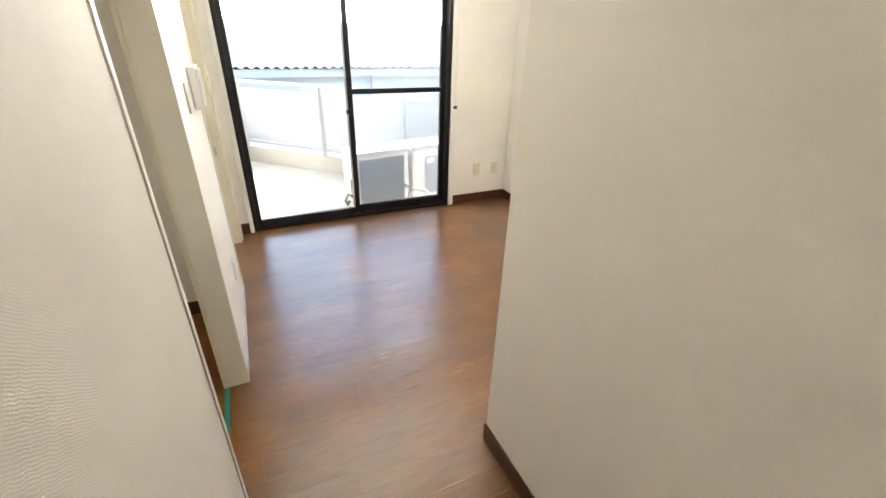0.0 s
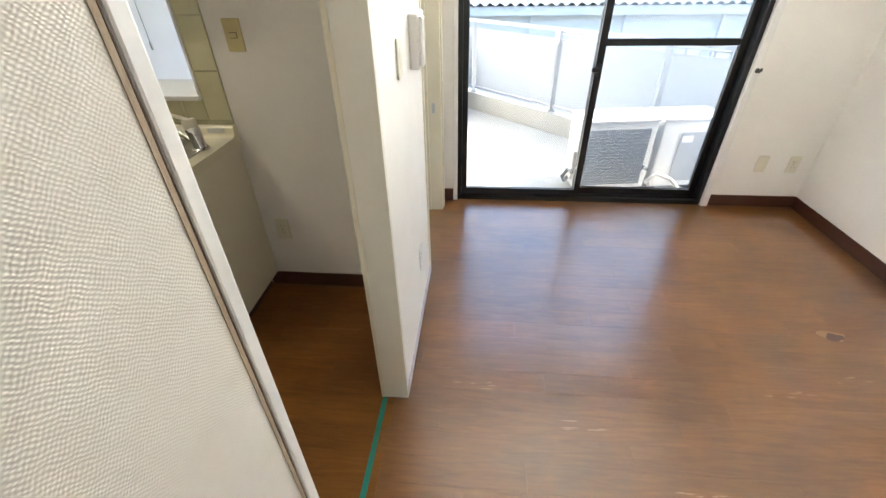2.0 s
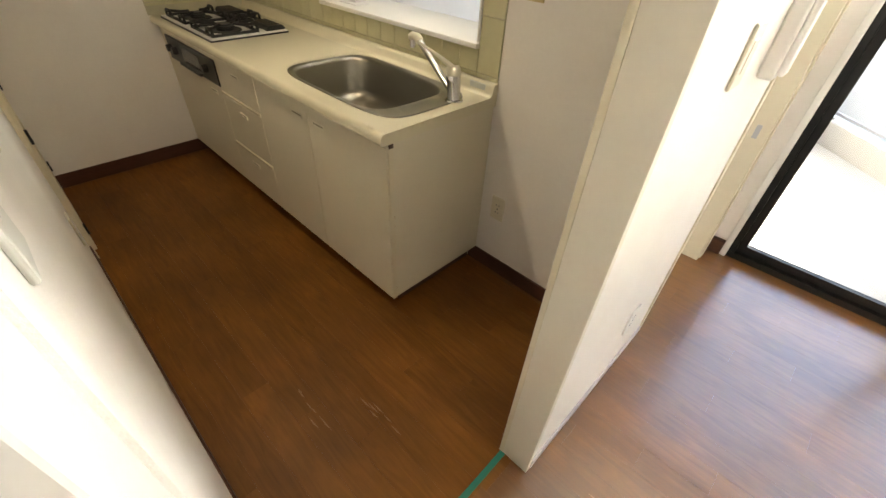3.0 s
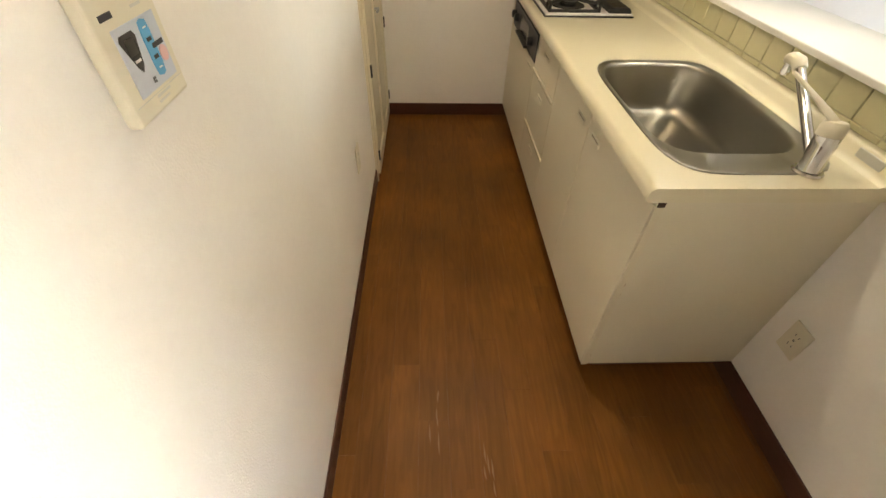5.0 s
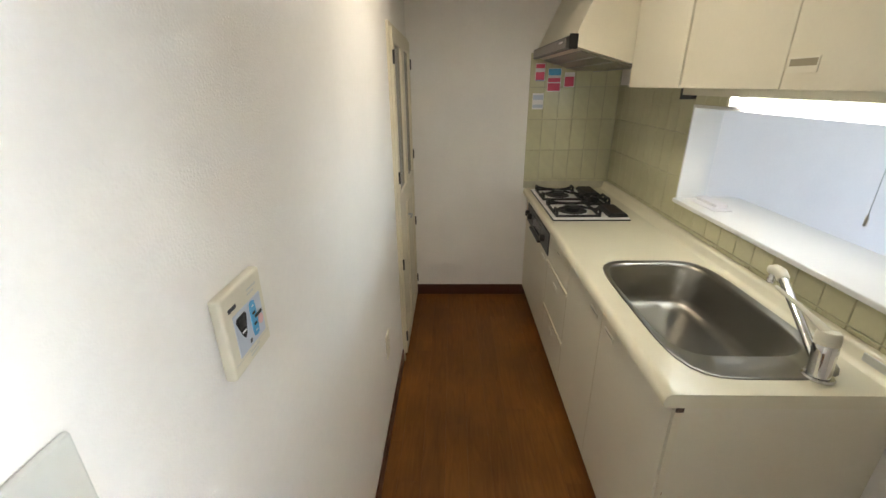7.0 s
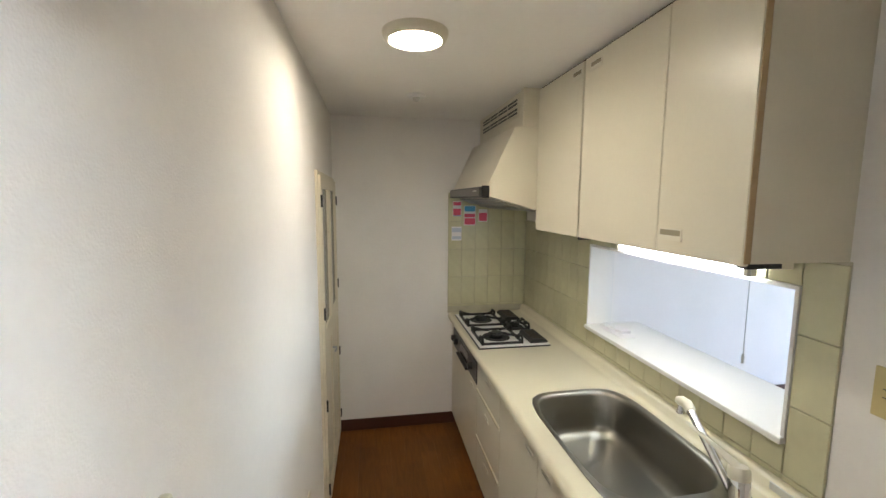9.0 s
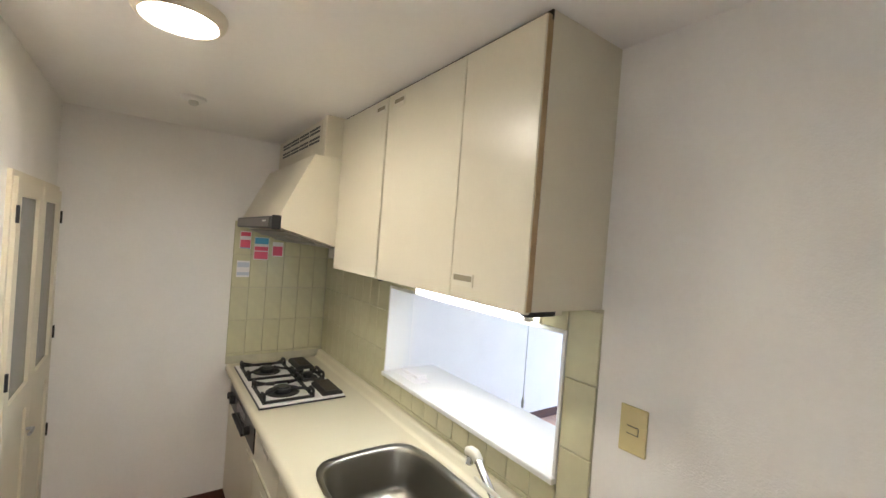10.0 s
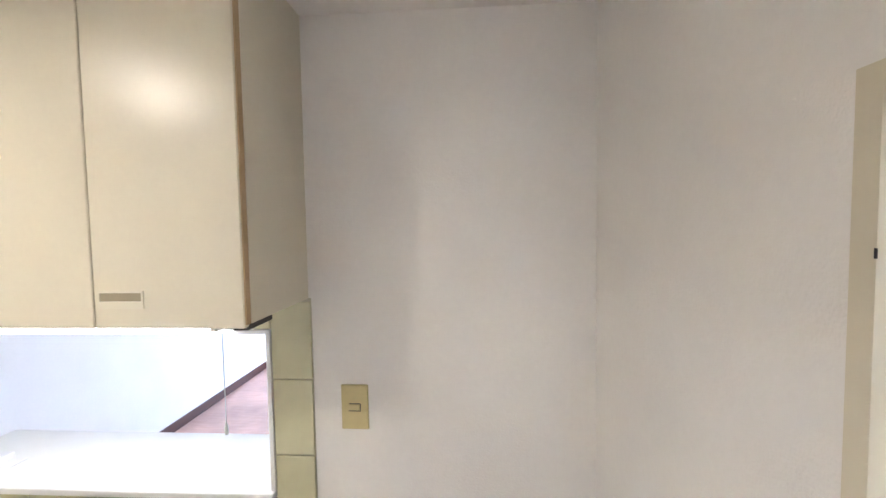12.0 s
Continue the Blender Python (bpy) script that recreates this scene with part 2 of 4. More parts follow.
M_GROUND = mat("ground_asphalt", (0.07, 0.07, 0.07), 0.9, var=0.2, scale=0.3, fine=6)
M_HILL = mat("hazy_hill", (0.20, 0.26, 0.22), 0.95, var=0.2, scale=0.05, fine=0.6)
M_LAMP = mat("lit_lamp_glass", (1.0, 0.89, 0.72), 0.4, emit=8.6, var=0.0)
M_TUBE = mat("lit_tube_cover", (0.92, 0.97, 1.0), 0.4, emit=2.4, var=0.0)
M_OBSCURE = mat("obscure_glass", (0.30, 0.30, 0.27), 0.25, trans=0.35, var=0.1, scale=6, bump=0.3, bump_scale=120)


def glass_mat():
    m = bpy.data.materials.new("grey_tinted_window_glass")
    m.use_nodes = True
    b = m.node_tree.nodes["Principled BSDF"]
    # Grey tint dims the view outdoors; shadowless panes leave room light as it is.
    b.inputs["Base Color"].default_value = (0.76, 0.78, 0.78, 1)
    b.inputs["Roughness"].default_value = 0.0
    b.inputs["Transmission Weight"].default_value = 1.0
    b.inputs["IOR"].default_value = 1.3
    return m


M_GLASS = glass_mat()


def screen_mat():
    """Fine mesh: mostly open, its grey threads catch the light."""
    m = bpy.data.materials.new("grey_insect_mesh")
    m.use_nodes = True
    nt = m.node_tree
    mix = nt.nodes.new("ShaderNodeMixShader")
    mix.inputs[0].default_value = 0.10
    clear = nt.nodes.new("ShaderNodeBsdfTransparent")
    thread = nt.nodes.new("ShaderNodeBsdfTranslucent")
    thread.inputs["Color"].default_value = (0.55, 0.57, 0.6, 1)
    nt.links.new(clear.outputs[0], mix.inputs[1])
    nt.links.new(thread.outputs[0], mix.inputs[2])
    nt.links.new(mix.outputs[0], nt.nodes["Material Output"].inputs["Surface"])
    return m


M_SCREEN = screen_mat()

# ---- mesh helpers ----
ORG = {}


def thing(name, loc, label, category, group="", rot=None):
    """An Empty at a thing's base. Parts are given in world metres, or in its own metres if rot is set."""
    ob = new(name)
    ob.empty_display_size = 0.05
    ob.location = loc
    ORG[ob] = Vector(loc) if rot is None else Vector((0, 0, 0))
    if rot is not None:
        ob.rotation_euler.z = radians(rot)
    return tagged(ob, label, category, group)


def part(name, bm, material, parent=None, label="", smooth=False):
    me = bpy.data.meshes.new(name)
    if parent is not None:
        bmesh.ops.translate(bm, verts=bm.verts, vec=-ORG[parent])
    bmesh.ops.recalc_face_normals(bm, faces=bm.faces)
    if smooth:
        for f in bm.faces:
            f.smooth = True
    bm.to_mesh(me)
    bm.free()
    if smooth:
        me.set_sharp_from_angle(angle=radians(40))
    me.materials.append(material)
    ob = new(name, me)
    if parent is not None:
        ob.parent = parent
        ORG[ob] = ORG[parent]
    else:
        ORG[ob] = Vector((0, 0, 0))
    if label:
        ob["label"] = label
    return ob


def box(x0, x1, y0, y1, z0, z1, bevel=0.0, seg=2, bm=None):
    own = bm if bm is not None else bmesh.new()
    r = bmesh.ops.create_cube(own, size=1.0)
    m = Matrix.Translation(((x0 + x1) / 2, (y0 + y1) / 2, (z0 + z1) / 2)) @ Matrix.Diagonal((abs(x1 - x0), abs(y1 - y0), abs(z1 - z0), 1))
    bmesh.ops.transform(own, verts=r["verts"], matrix=m)
    if bevel:
        edges = list({e for v in r["verts"] for e in v.link_edges})
        bmesh.ops.bevel(own, geom=edges, offset=bevel, segments=seg, affect='EDGES', profile=0.5)
    return own


def boxes(*rows, bevel=0.0):
    bm = bmesh.new()
    for r in rows:
        box(*r, bevel=bevel, bm=bm)
    return bm


def cyl(p, q, r0, r1=None, n=20, bm=None, bevel=0.0):
    own = bm if bm is not None else bmesh.new()
    p, q = Vector(p), Vector(q)
    d = q - p
    r = bmesh.ops.create_cone(own, cap_ends=True, segments=n, radius1=r0, radius2=r0 if r1 is None else r1, depth=d.length)
    m = Matrix.Translation((p + q) / 2) @ d.to_track_quat("Z", "Y").to_matrix().to_4x4()
    bmesh.ops.transform(own, verts=r["verts"], matrix=m)
    if bevel:
        caps = [f for f in {f for v in r["verts"] for f in v.link_faces} if len(f.verts) == n]
        bmesh.ops.bevel(own, geom=list({e for f in caps for e in f.edges}), offset=bevel, segments=2, affect='EDGES', profile=0.5)
    return own


def lathe(center, profile, axis=(0, 0, 1), n=32):
    """A turned body: profile rows are (radius, height along axis)."""
    bm = bmesh.new()
    turn = Vector(axis).to_track_quat("Z", "Y").to_matrix().to_4x4()
    m = Matrix.Translation(center) @ turn
    rings = []
    for r, h in profile:
        rings.append([bm.verts.new(m @ Vector((max(r, 1e-4) * math.cos(2 * math.pi * i / n), max(r, 1e-4) * math.sin(2 * math.pi * i / n), h))) for i in range(n)])
    for a, b in zip(rings, rings[1:]):
        for i in range(n):
            bm.faces.new((a[i], a[(i + 1) % n], b[(i + 1) % n], b[i]))
    bm.faces.new(rings[0])
    bm.faces.new(rings[-1])
    return bm


def tube(points, radius, n=10, bm=None, flat=1.0):
    """A pipe through points."""
    own = bm if bm is not None else bmesh.new()
    pts = [Vector(p) for p in points]
    rings = []
    for i, p in enumerate(pts):
        d = (pts[min(i + 1, len(pts) - 1)] - pts[max(i - 1, 0)]).normalized()
        a = d.cross(Vector((0, 0, 1)))
        a = a.normalized() if a.length > 1e-3 else Vector((1, 0, 0))
        c = a.cross(d).normalized()
        rad = radius[i] if isinstance(radius, (list, tuple)) else radius
        rings.append([own.verts.new(p + rad * (a * math.cos(2 * math.pi * k / n) + flat * c * math.sin(2 * math.pi * k / n))) for k in range(n)])
    for a, b in zip(rings, rings[1:]):
        for k in range(n):
            own.faces.new((a[k], a[(k + 1) % n], b[(k + 1) % n], b[k]))
    own.faces.new(rings[0])
    own.faces.new(rings[-1])
    return own


def prism(outline, axis, a, b, bm=None):
    """A polygon in the two other axes, in order, pushed from a to b along axis."""
    own = bm if bm is not None else bmesh.new()
    put = {"x": lambda u, v, w: (w, u, v), "y": lambda u, v, w: (u, w, v), "z": lambda u, v, w: (u, v, w)}[axis]
    lo = [own.verts.new(put(u, v, a)) for u, v in outline]
    hi = [own.verts.new(put(u, v, b)) for u, v in outline]
    n = len(outline)
    own.faces.new(lo)
    own.faces.new(hi)
    for i in range(n):
        own.faces.new((lo[i], lo[(i + 1) % n], hi[(i + 1) % n], hi[i]))
    return own


def oval(cx, cy, hx, hy, power, angles):
    out = []
    for t in angles:
        c, s = math.cos(t), math.sin(t)
        r = (abs(c / hx) ** power + abs(s / hy) ** power) ** (-1 / power)
        out.append((cx + r * c, cy + r * s))
    return out


def structure(name, bm, material, label, category):
    return tagged(part(name, bm, material), label, category, kind="structure")


# ---- shell ----
T = 0.1
XO = -3.35
structure("ceiling", boxes((XO, LX + 0.15, 2.1, LY + 0.12, CEIL, CEIL + 0.12), (XO, PL, LY + 0.12, R2Y + 0.15, CEIL, CEIL + 0.12)), M_CEIL, "off-white papered ceiling with faint mottling", "ceiling")
structure("wall_kitchen_south", boxes((XW, PK - 0.0045, YS - T, YS, -0.02, CEIL)), M_PAPER_K, "off-white papered kitchen wall with scuffs", "wall")
structure("wall_kitchen_west", boxes((XO, XW, YS - T, YN + 0.11, -0.02, CEIL)), M_PAPER_K, "off-white papered end wall of the kitchen", "wall")
structure("wall_kitchen_north", boxes((XW, PSX0 + 0.0, YN, YN + 0.11, -0.02, CEIL), (PSX1, PK, YN, YN + 0.11, -0.02, CEIL),
          (PSX0, PSX1, YN, YN + 0.11, -0.02, PSZ0 - 0.02), (PSX0, PSX1, YN, YN + 0.11, PSZ1, CEIL)), M_PAPER_K, "off-white papered wall with a serving hatch", "wall")
structure("wall_partition", boxes((PK, PL, PEND, DY0, -0.02, CEIL), (PK, PL, DY0, DY1, DZ, CEIL), (PK, PL, DY1, LY + 0.12, -0.02, CEIL), (PK, PL, 4.25, PEND, HEAD, CEIL)),
          M_PAPER_K, "white papered partition wall with a free end", "wall")
structure("wall_hall_west", boxes((PK, PL, 2.2, 4.207, -0.02, CEIL), (PK, PL, 4.207, 4.25, HEAD, CEIL)), M_PAPER, "off-white woven wallpaper on the hall wall", "wall")
structure("wall_hall_east", boxes((HR, HR + T, 2.2, HRY, -0.02, CEIL)), M_PAPER_S, "cream woven wallpaper on the hall wall", "wall")
structure("wall_hall_south", boxes((PK, HR + T, 2.1, 2.2, -0.02, CEIL)), M_PAPER, "off-white papered wall behind the hall", "wall")
structure("wall_living_south", boxes((HR + T, LX, HRY - T, HRY, -0.02, CEIL)), M_PAPER, "off-white papered living room wall", "wall")
structure("wall_living_east", boxes((LX, LX + 0.12, HRY - T, LY + 0.12, -0.02, CEIL)), M_PAPER_K, "off-white papered living room wall", "wall")
structure("wall_living_north", boxes((PL, WX0, LY, LY + 0.12, -0.02, CEIL), (WX1, LX, LY, LY + 0.12, -0.02, CEIL), (WX0, WX1, LY, LY + 0.12, WZ1, CEIL)), M_PAPER_K, "off-white papered wall around the balcony window", "wall")
structure("wall_room_west", boxes((XO, XW, YN + 0.11, R2Y + 0.12, -0.02, CEIL)), M_PAPER_K, "white papered wall of the next room", "wall")
structure("wall_room_east", boxes((PK, PL, LY + 0.12, R2Y + 0.12, -0.02, CEIL)), M_PAPER_K, "white papered wall of the next room", "wall")
# Out of view; its opening is added to let daylight in.
structure("wall_room_north", boxes((XW, -2.75, R2Y, R2Y + 0.12, -0.02, CEIL), (-0.75, PK, R2Y, R2Y + 0.12, -0.02, CEIL), (-2.75, -0.75, R2Y, R2Y + 0.12, 1.9, CEIL), (-2.75, -0.75, R2Y, R2Y + 0.12, -0.02, 0.1)),
          M_PAPER_K, "white papered wall with an added window opening", "wall")
structure("outer_wall", boxes((XO, LX + 0.12, 2.0, LY + 0.118, -3.2, -0.17), (XO, PL, LY + 0.118, R2Y + 0.12, -3.2, -0.17)), M_EXT, "pale rendered outer wall below the flat", "wall")
FLOOR = structure("floor", boxes((XW - 0.1, LX + 0.1, 2.15, YN + 0.03, -0.17, -0.012), (PK, LX + 0.1, YN + 0.03, LY + 0.118, -0.17, -0.012)), M_SUB, "worn brown lacquered plank floor", "floor")
FLOOR2 = structure("floor_next_room", boxes((XW - 0.1, PK, YN + 0.03, R2Y + 0.1, -0.17, -0.004)), M_FLOOR2, "reddish wooden floor of the next room, sunlight painted into its colour", "floor")


def baseboard(name, x0, x1, y0, y1):
    bm = box(x0, x1, y0, y1, 0.0, BB, bevel=0.003, seg=1)
    return structure(name, bm, M_BASE, "dark brown wooden baseboard", "baseboard")


baseboard("baseboard_kitchen_west", XW, XW + 0.008, YS, 5.14)
baseboard("baseboard_kitchen_south", -2.335, PK - 0.002, YS, YS + 0.007)
baseboard("baseboard_kitchen_north", -1.1345, PK, YN - 0.008, YN)
baseboard("baseboard_kitchen_east", PK - 0.007, PK, PEND + 0.05, YN - 0.008)
baseboard("baseboard_hall_east", HR - 0.008, HR, 2.2, HRY + 0.008)
baseboard("baseboard_hall_west", PL, PL + 0.008, 2.2, 4.2065)
baseboard("baseboard_living_south", HR, LX - 0.008, HRY, HRY + 0.008)
baseboard("baseboard_living_east", LX - 0.008, LX, HRY, LY - 0.008)
baseboard("baseboard_living_north", WX1 + 0.045, LX, LY - 0.008, LY)
baseboard("baseboard_living_corner", PL + 0.001, WX0 - 0.03, LY - 0.03, LY)
baseboard("baseboard_room_west", XW, XW + 0.01, YN + 0.11, R2Y)

# white lining at the near side of the kitchen opening, cream linings elsewhere
structure("trim_opening_near", box(PK - 0.004, PL + 0.003, 4.2075, 4.2325, 0.0, HEAD, bevel=0.004), M_WHITE, "white painted lining of the kitchen opening", "trim")
structure("trim_opening_end", box(PK + 0.0121, PL + 0.004, PEND - 0.0205, PEND, 0.0, HEAD, bevel=0.001, seg=1), M_LINING, "pale painted lining on the partition's end", "trim")
structure("trim_opening_casing", boxes((PK - 0.0025, PK + 0.012, PEND - 0.022, PEND, 0.0, HEAD + 0.024), (PK - 0.0025, PK - 0.0004, 4.2505, PEND - 0.0225, HEAD - 0.002, HEAD + 0.024)), M_CREAM, "cream painted casing around the kitchen opening", "trim")
structure("trim_opening_edge", box(PL + 0.0004, PL + 0.0016, 4.2045, 4.207, BB, HEAD, bevel=0.0006), M_EDGE, "dark brown edge strip beside the white lining", "trim")
structure("trim_opening_paper_edge", box(PL + 0.0003, PL + 0.0012, 4.197, 4.2044, BB, HEAD, bevel=0.0004), M_TAN, "tan edge where the wallpaper ends", "trim")
tagged(part("strike_plate", boxes((PK - 0.0031, PK - 0.0020, PEND - 0.0224, PEND - 0.0205, 1.672, 1.680)), M_BRONZE), "small dark strike plate on the cream casing", "strike plate")
structure("baseboard_partition", box(PL + 0.0004, PL + 0.006, PEND + 0.001, DY0 - 0.0005, 0.0, 0.05, bevel=0.002), M_LILAC, "thin pale grey baseboard along the partition", "baseboard")
structure("trim_opening_head", box(PK + 0.0002, PL + 0.004, 4.233, PEND - 0.021, HEAD - 0.012, HEAD, bevel=0.003), M_CREAM, "cream painted lining over the kitchen opening", "trim")
for _n, _b in (("trim_door_far", (PK - 0.012, PL + 0.012, DY1 - 0.035, DY1, 0.0, DZ)), ("trim_door_near", (PK - 0.012, PL + 0.006, DY0, DY0 + 0.03, 0.0, DZ)), ("trim_door_head", (PK - 0.012, PL + 0.012, DY0 + 0.0305, DY1 - 0.0355, DZ - 0.03, DZ))):
    structure(_n, box(*_b, bevel=0.003), M_CREAM, "cream painted door frame in the partition", "door frame")
structure("trim_door_stop", box(PK + 0.02, PK + 0.034, DY1 - 0.047, DY1 - 0.0352, 0.0, DZ - 0.031, bevel=0.002), M_CREAM, "cream painted door stop", "door frame")
structure("trim_door_casing", box(PL + 0.0005, PL + 0.02, DY1 + 0.0005, DY1 + 0.05, 0.0, DZ + 0.04, bevel=0.003), M_CREAM, "cream painted casing beside the doorway", "door frame")
_st = tagged(part("strike_plate", boxes((PL - 0.045, PL - 0.025, DY1 - 0.0365, DY1 - 0.0349, 0.69, 0.75)), M_ALU), "small steel strike plate in the cream door frame", "strike plate")
structure("trim_window_right", box(WX1 + 0.0005, WX1 + 0.045, LY - 0.02, LY + 0.03, 0.0, WZ1 + 0.04, bevel=0.004), M_WHITE, "white painted window casing", "window casing")
structure("trim_window_left", box(WX0 - 0.03, WX0 - 0.0005, LY - 0.02, LY + 0.03, 0.0, WZ1 + 0.04, bevel=0.004), M_WHITE, "white painted window casing", "window casing")
structure("trim_window_head", box(WX0, WX1, LY - 0.02, LY + 0.03, WZ1, WZ1 + 0.04, bevel=0.004), M_WHITE, "white painted window casing", "window casing")


# ---- balcony window ----
def sliding_window():
    w = thing("window_1", (0.72, LY + 0.05, 0.0), "two-leaf sliding balcony window with black aluminium frame", "window")
    w["kind"] = "structure"
    y0, y1 = LY + 0.002, LY + 0.115
    part("bottom_track", boxes((WX0, WX1, y0, y1, -0.012, 0.032), (WX0, WX1, y0 + 0.035, y0 + 0.041, 0.032, 0.042), (WX0, WX1, y0 + 0.075, y0 + 0.081, 0.032, 0.042)), M_BRONZE, w)
    part("top_track", boxes((WX0, WX1, y0, y1, WZ1 - 0.035, WZ1)), M_BRONZE, w)
    part("side_frame", box(WX0, WX0 + 0.03, y0, y1, 0.032, WZ1 - 0.035, bevel=0.003), M_BRONZE, w)
    part("side_frame", box(WX1 - 0.03, WX1, y0, y1, 0.032, WZ1 - 0.035, bevel=0.003), M_BRONZE, w)
    mid = 0.705
    for i, (a, b, ya) in enumerate(((WX0 + 0.03, mid + 0.022, y0 + 0.02), (mid - 0.02, WX1 - 0.03, y0 + 0.062))):
        yb = ya + 0.032
        sash = part("sash", boxes((a, a + 0.036, ya, yb, 0.043, WZ1 - 0.036), (b - 0.042, b, ya, yb, 0.043, WZ1 - 0.036),
                    (a + 0.036, b - 0.042, ya, yb, 0.043, 0.083), (a + 0.036, b - 0.042, ya, yb, WZ1 - 0.08, WZ1 - 0.036)), M_BRONZE, w)
        if i == 1:
            part("middle_rail", box(a + 0.036, b - 0.042, ya, yb, 1.032, 1.072, bevel=0.003), M_BRONZE, sash)
        zs = ((0.083, WZ1 - 0.08),) if i == 0 else ((0.083, 1.032), (1.072, WZ1 - 0.08))
        for z0, z1 in zs:
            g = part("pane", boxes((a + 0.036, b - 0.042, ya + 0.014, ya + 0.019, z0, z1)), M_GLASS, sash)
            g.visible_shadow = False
    for z0, z1 in ((0.083, 1.032), (1.072, WZ1 - 0.08)):
        part("insect_screen", boxes((mid + 0.016, WX1 - 0.072, y0 + 0.0895, y0 + 0.0905, z0, z1)), M_SCREEN, w, "fine grey insect screen")
    bm = box(mid - 0.012, mid + 0.012, y0 + 0.004, y0 + 0.02, 0.87, 0.94, bevel=0.004)
    box(mid - 0.046, mid + 0.006, y0 - 0.012, y0 + 0.006, 0.895, 0.925, bevel=0.006, bm=bm)
    part("crescent_lock", bm, M_BLACK, w)


sliding_window()
# Unseen frame, added for the opening that lights the next room.
structure("window_2_unseen", boxes((-2.75, -0.75, R2Y + 0.03, R2Y + 0.08, 0.1, 0.15), (-2.75, -0.75, R2Y + 0.03, R2Y + 0.08, 1.85, 1.9), (-2.75, -2.7, R2Y + 0.03, R2Y + 0.08, 0.15, 1.85),
          (-0.8, -0.75, R2Y + 0.03, R2Y + 0.08, 0.15, 1.85), (-1.78, -1.72, R2Y + 0.03, R2Y + 0.08, 0.15, 1.85)), M_BRONZE, "unseen black window frame assumed for the next room", "window")
_k = thing("curtain_hook", (WX1 + 0.03, LY - 0.02, 0.9), "dark metal tassel hook on the white window casing", "hook")
part("plate", lathe((WX1 + 0.03, LY - 0.0195, 0.91), [(0.0, 0), (0.014, 0), (0.012, 0.004), (0.0, 0.005)], (0, -1, 0), 16), M_BLACK, _k)
part("knob", tube([(WX1 + 0.03, LY - 0.023, 0.91), (WX1 + 0.03, LY - 0.04, 0.905), (WX1 + 0.03, LY - 0.055, 0.915), (WX1 + 0.03, LY - 0.056, 0.93)], 0.0065), M_BLACK, _k)


# ---- base cabinets, worktop, sink ----
FY, TZ = 5.09, 0.85
TX0, TX1 = XW, -1.08


def pull(x0, x1, y, z0, z1, parent):
    """A recessed plastic finger pull: a frame, the hollow's shade painted as flat olive."""
    h = part("handle", boxes((x0, x1, y - 0.003, y - 0.0002, z1 - 0.004, z1), (x0, x1, y - 0.003, y - 0.0002, z0, z0 + (z1 - z0) * 0.42), (x0, x0 + 0.004, y - 0.003, y - 0.0002, z0 + (z1 - z0) * 0.42, z1 - 0.004),
                               (x1 - 0.004, x1, y - 0.003, y - 0.0002, z0 + (z1 - z0) * 0.42, z1 - 0.004)), M_IVORY, parent, "ivory recessed plastic pull")
    part("hollow", boxes((x0 + 0.004, x1 - 0.004, y - 0.0012, y - 0.0002, z0 + (z1 - z0) * 0.42, z1 - 0.004)), M_HOLLOW_SHADE, h, "flat olive strip painted as a shaded recess")


def carcass(rows, parent):
    for k, r in enumerate(rows):
        part(("side_panel", "side_panel", "bottom_panel", "back_panel", "front_rail")[k], boxes(r), M_CREAM_D, parent)


def front(name, x0, x1, z0, z1, parent):
    return part(name, box(x0 + 0.0015, x1 - 0.0015, FY - 0.018, FY, z0, z1, bevel=0.0018, seg=1), M_CREAM_D, parent)


Z0, Z1 = BB, 0.808
sink_cab = thing("sink_cabinet", (-1.56, 5.35, 0.0), "cream laminate sink base cabinet with two doors", "cabinet", "kitchen base cabinets")
carcass(((-1.108, -1.09, FY, YN - 0.002, Z0, Z1), (-2.03, -2.012, FY, YN - 0.002, Z0, Z1), (-2.012, -1.108, FY, YN - 0.002, Z0, Z0 + 0.018), (-2.012, -1.108, YN - 0.01, YN - 0.002, Z0 + 0.018, Z1), (-2.012, -1.108, FY, FY + 0.018, Z1 - 0.04, Z1)), sink_cab)
part("plinth", boxes((-2.03, -1.135, FY + 0.055, FY + 0.07, 0.0, Z0), (-1.15, -1.135, FY + 0.07, YN - 0.01, 0.0, Z0)), M_BASE, sink_cab, "dark brown plinth")
_d = front("door", -1.588, -1.092, Z0 + 0.002, 0.79, sink_cab)
pull(-1.55, -1.47, FY - 0.018, 0.722, 0.742, _d)
_d = front("door", -2.03, -1.588, Z0 + 0.002, 0.79, sink_cab)
pull(-1.71, -1.63, FY - 0.018, 0.722, 0.742, _d)
part("end_edge", box(-1.0898, -1.0865, FY - 0.016, FY + 0.004, Z0, 0.79), M_CREAM, sink_cab)
for _z, _l in ((0.505, 0.012), (0.468, 0.006), (0.14, 0.01)):
    part("chip", boxes((-1.0866, -1.0862, FY + 0.0015, FY + 0.0038, _z, _z + _l)), M_WOODEDGE, sink_cab, "brown chip in the edge strip")
part("notch", boxes((-1.0898, -1.086, FY - 0.012, FY + 0.006, 0.7905, 0.806)), M_EDGE, sink_cab, "bare brown notch under the worktop")

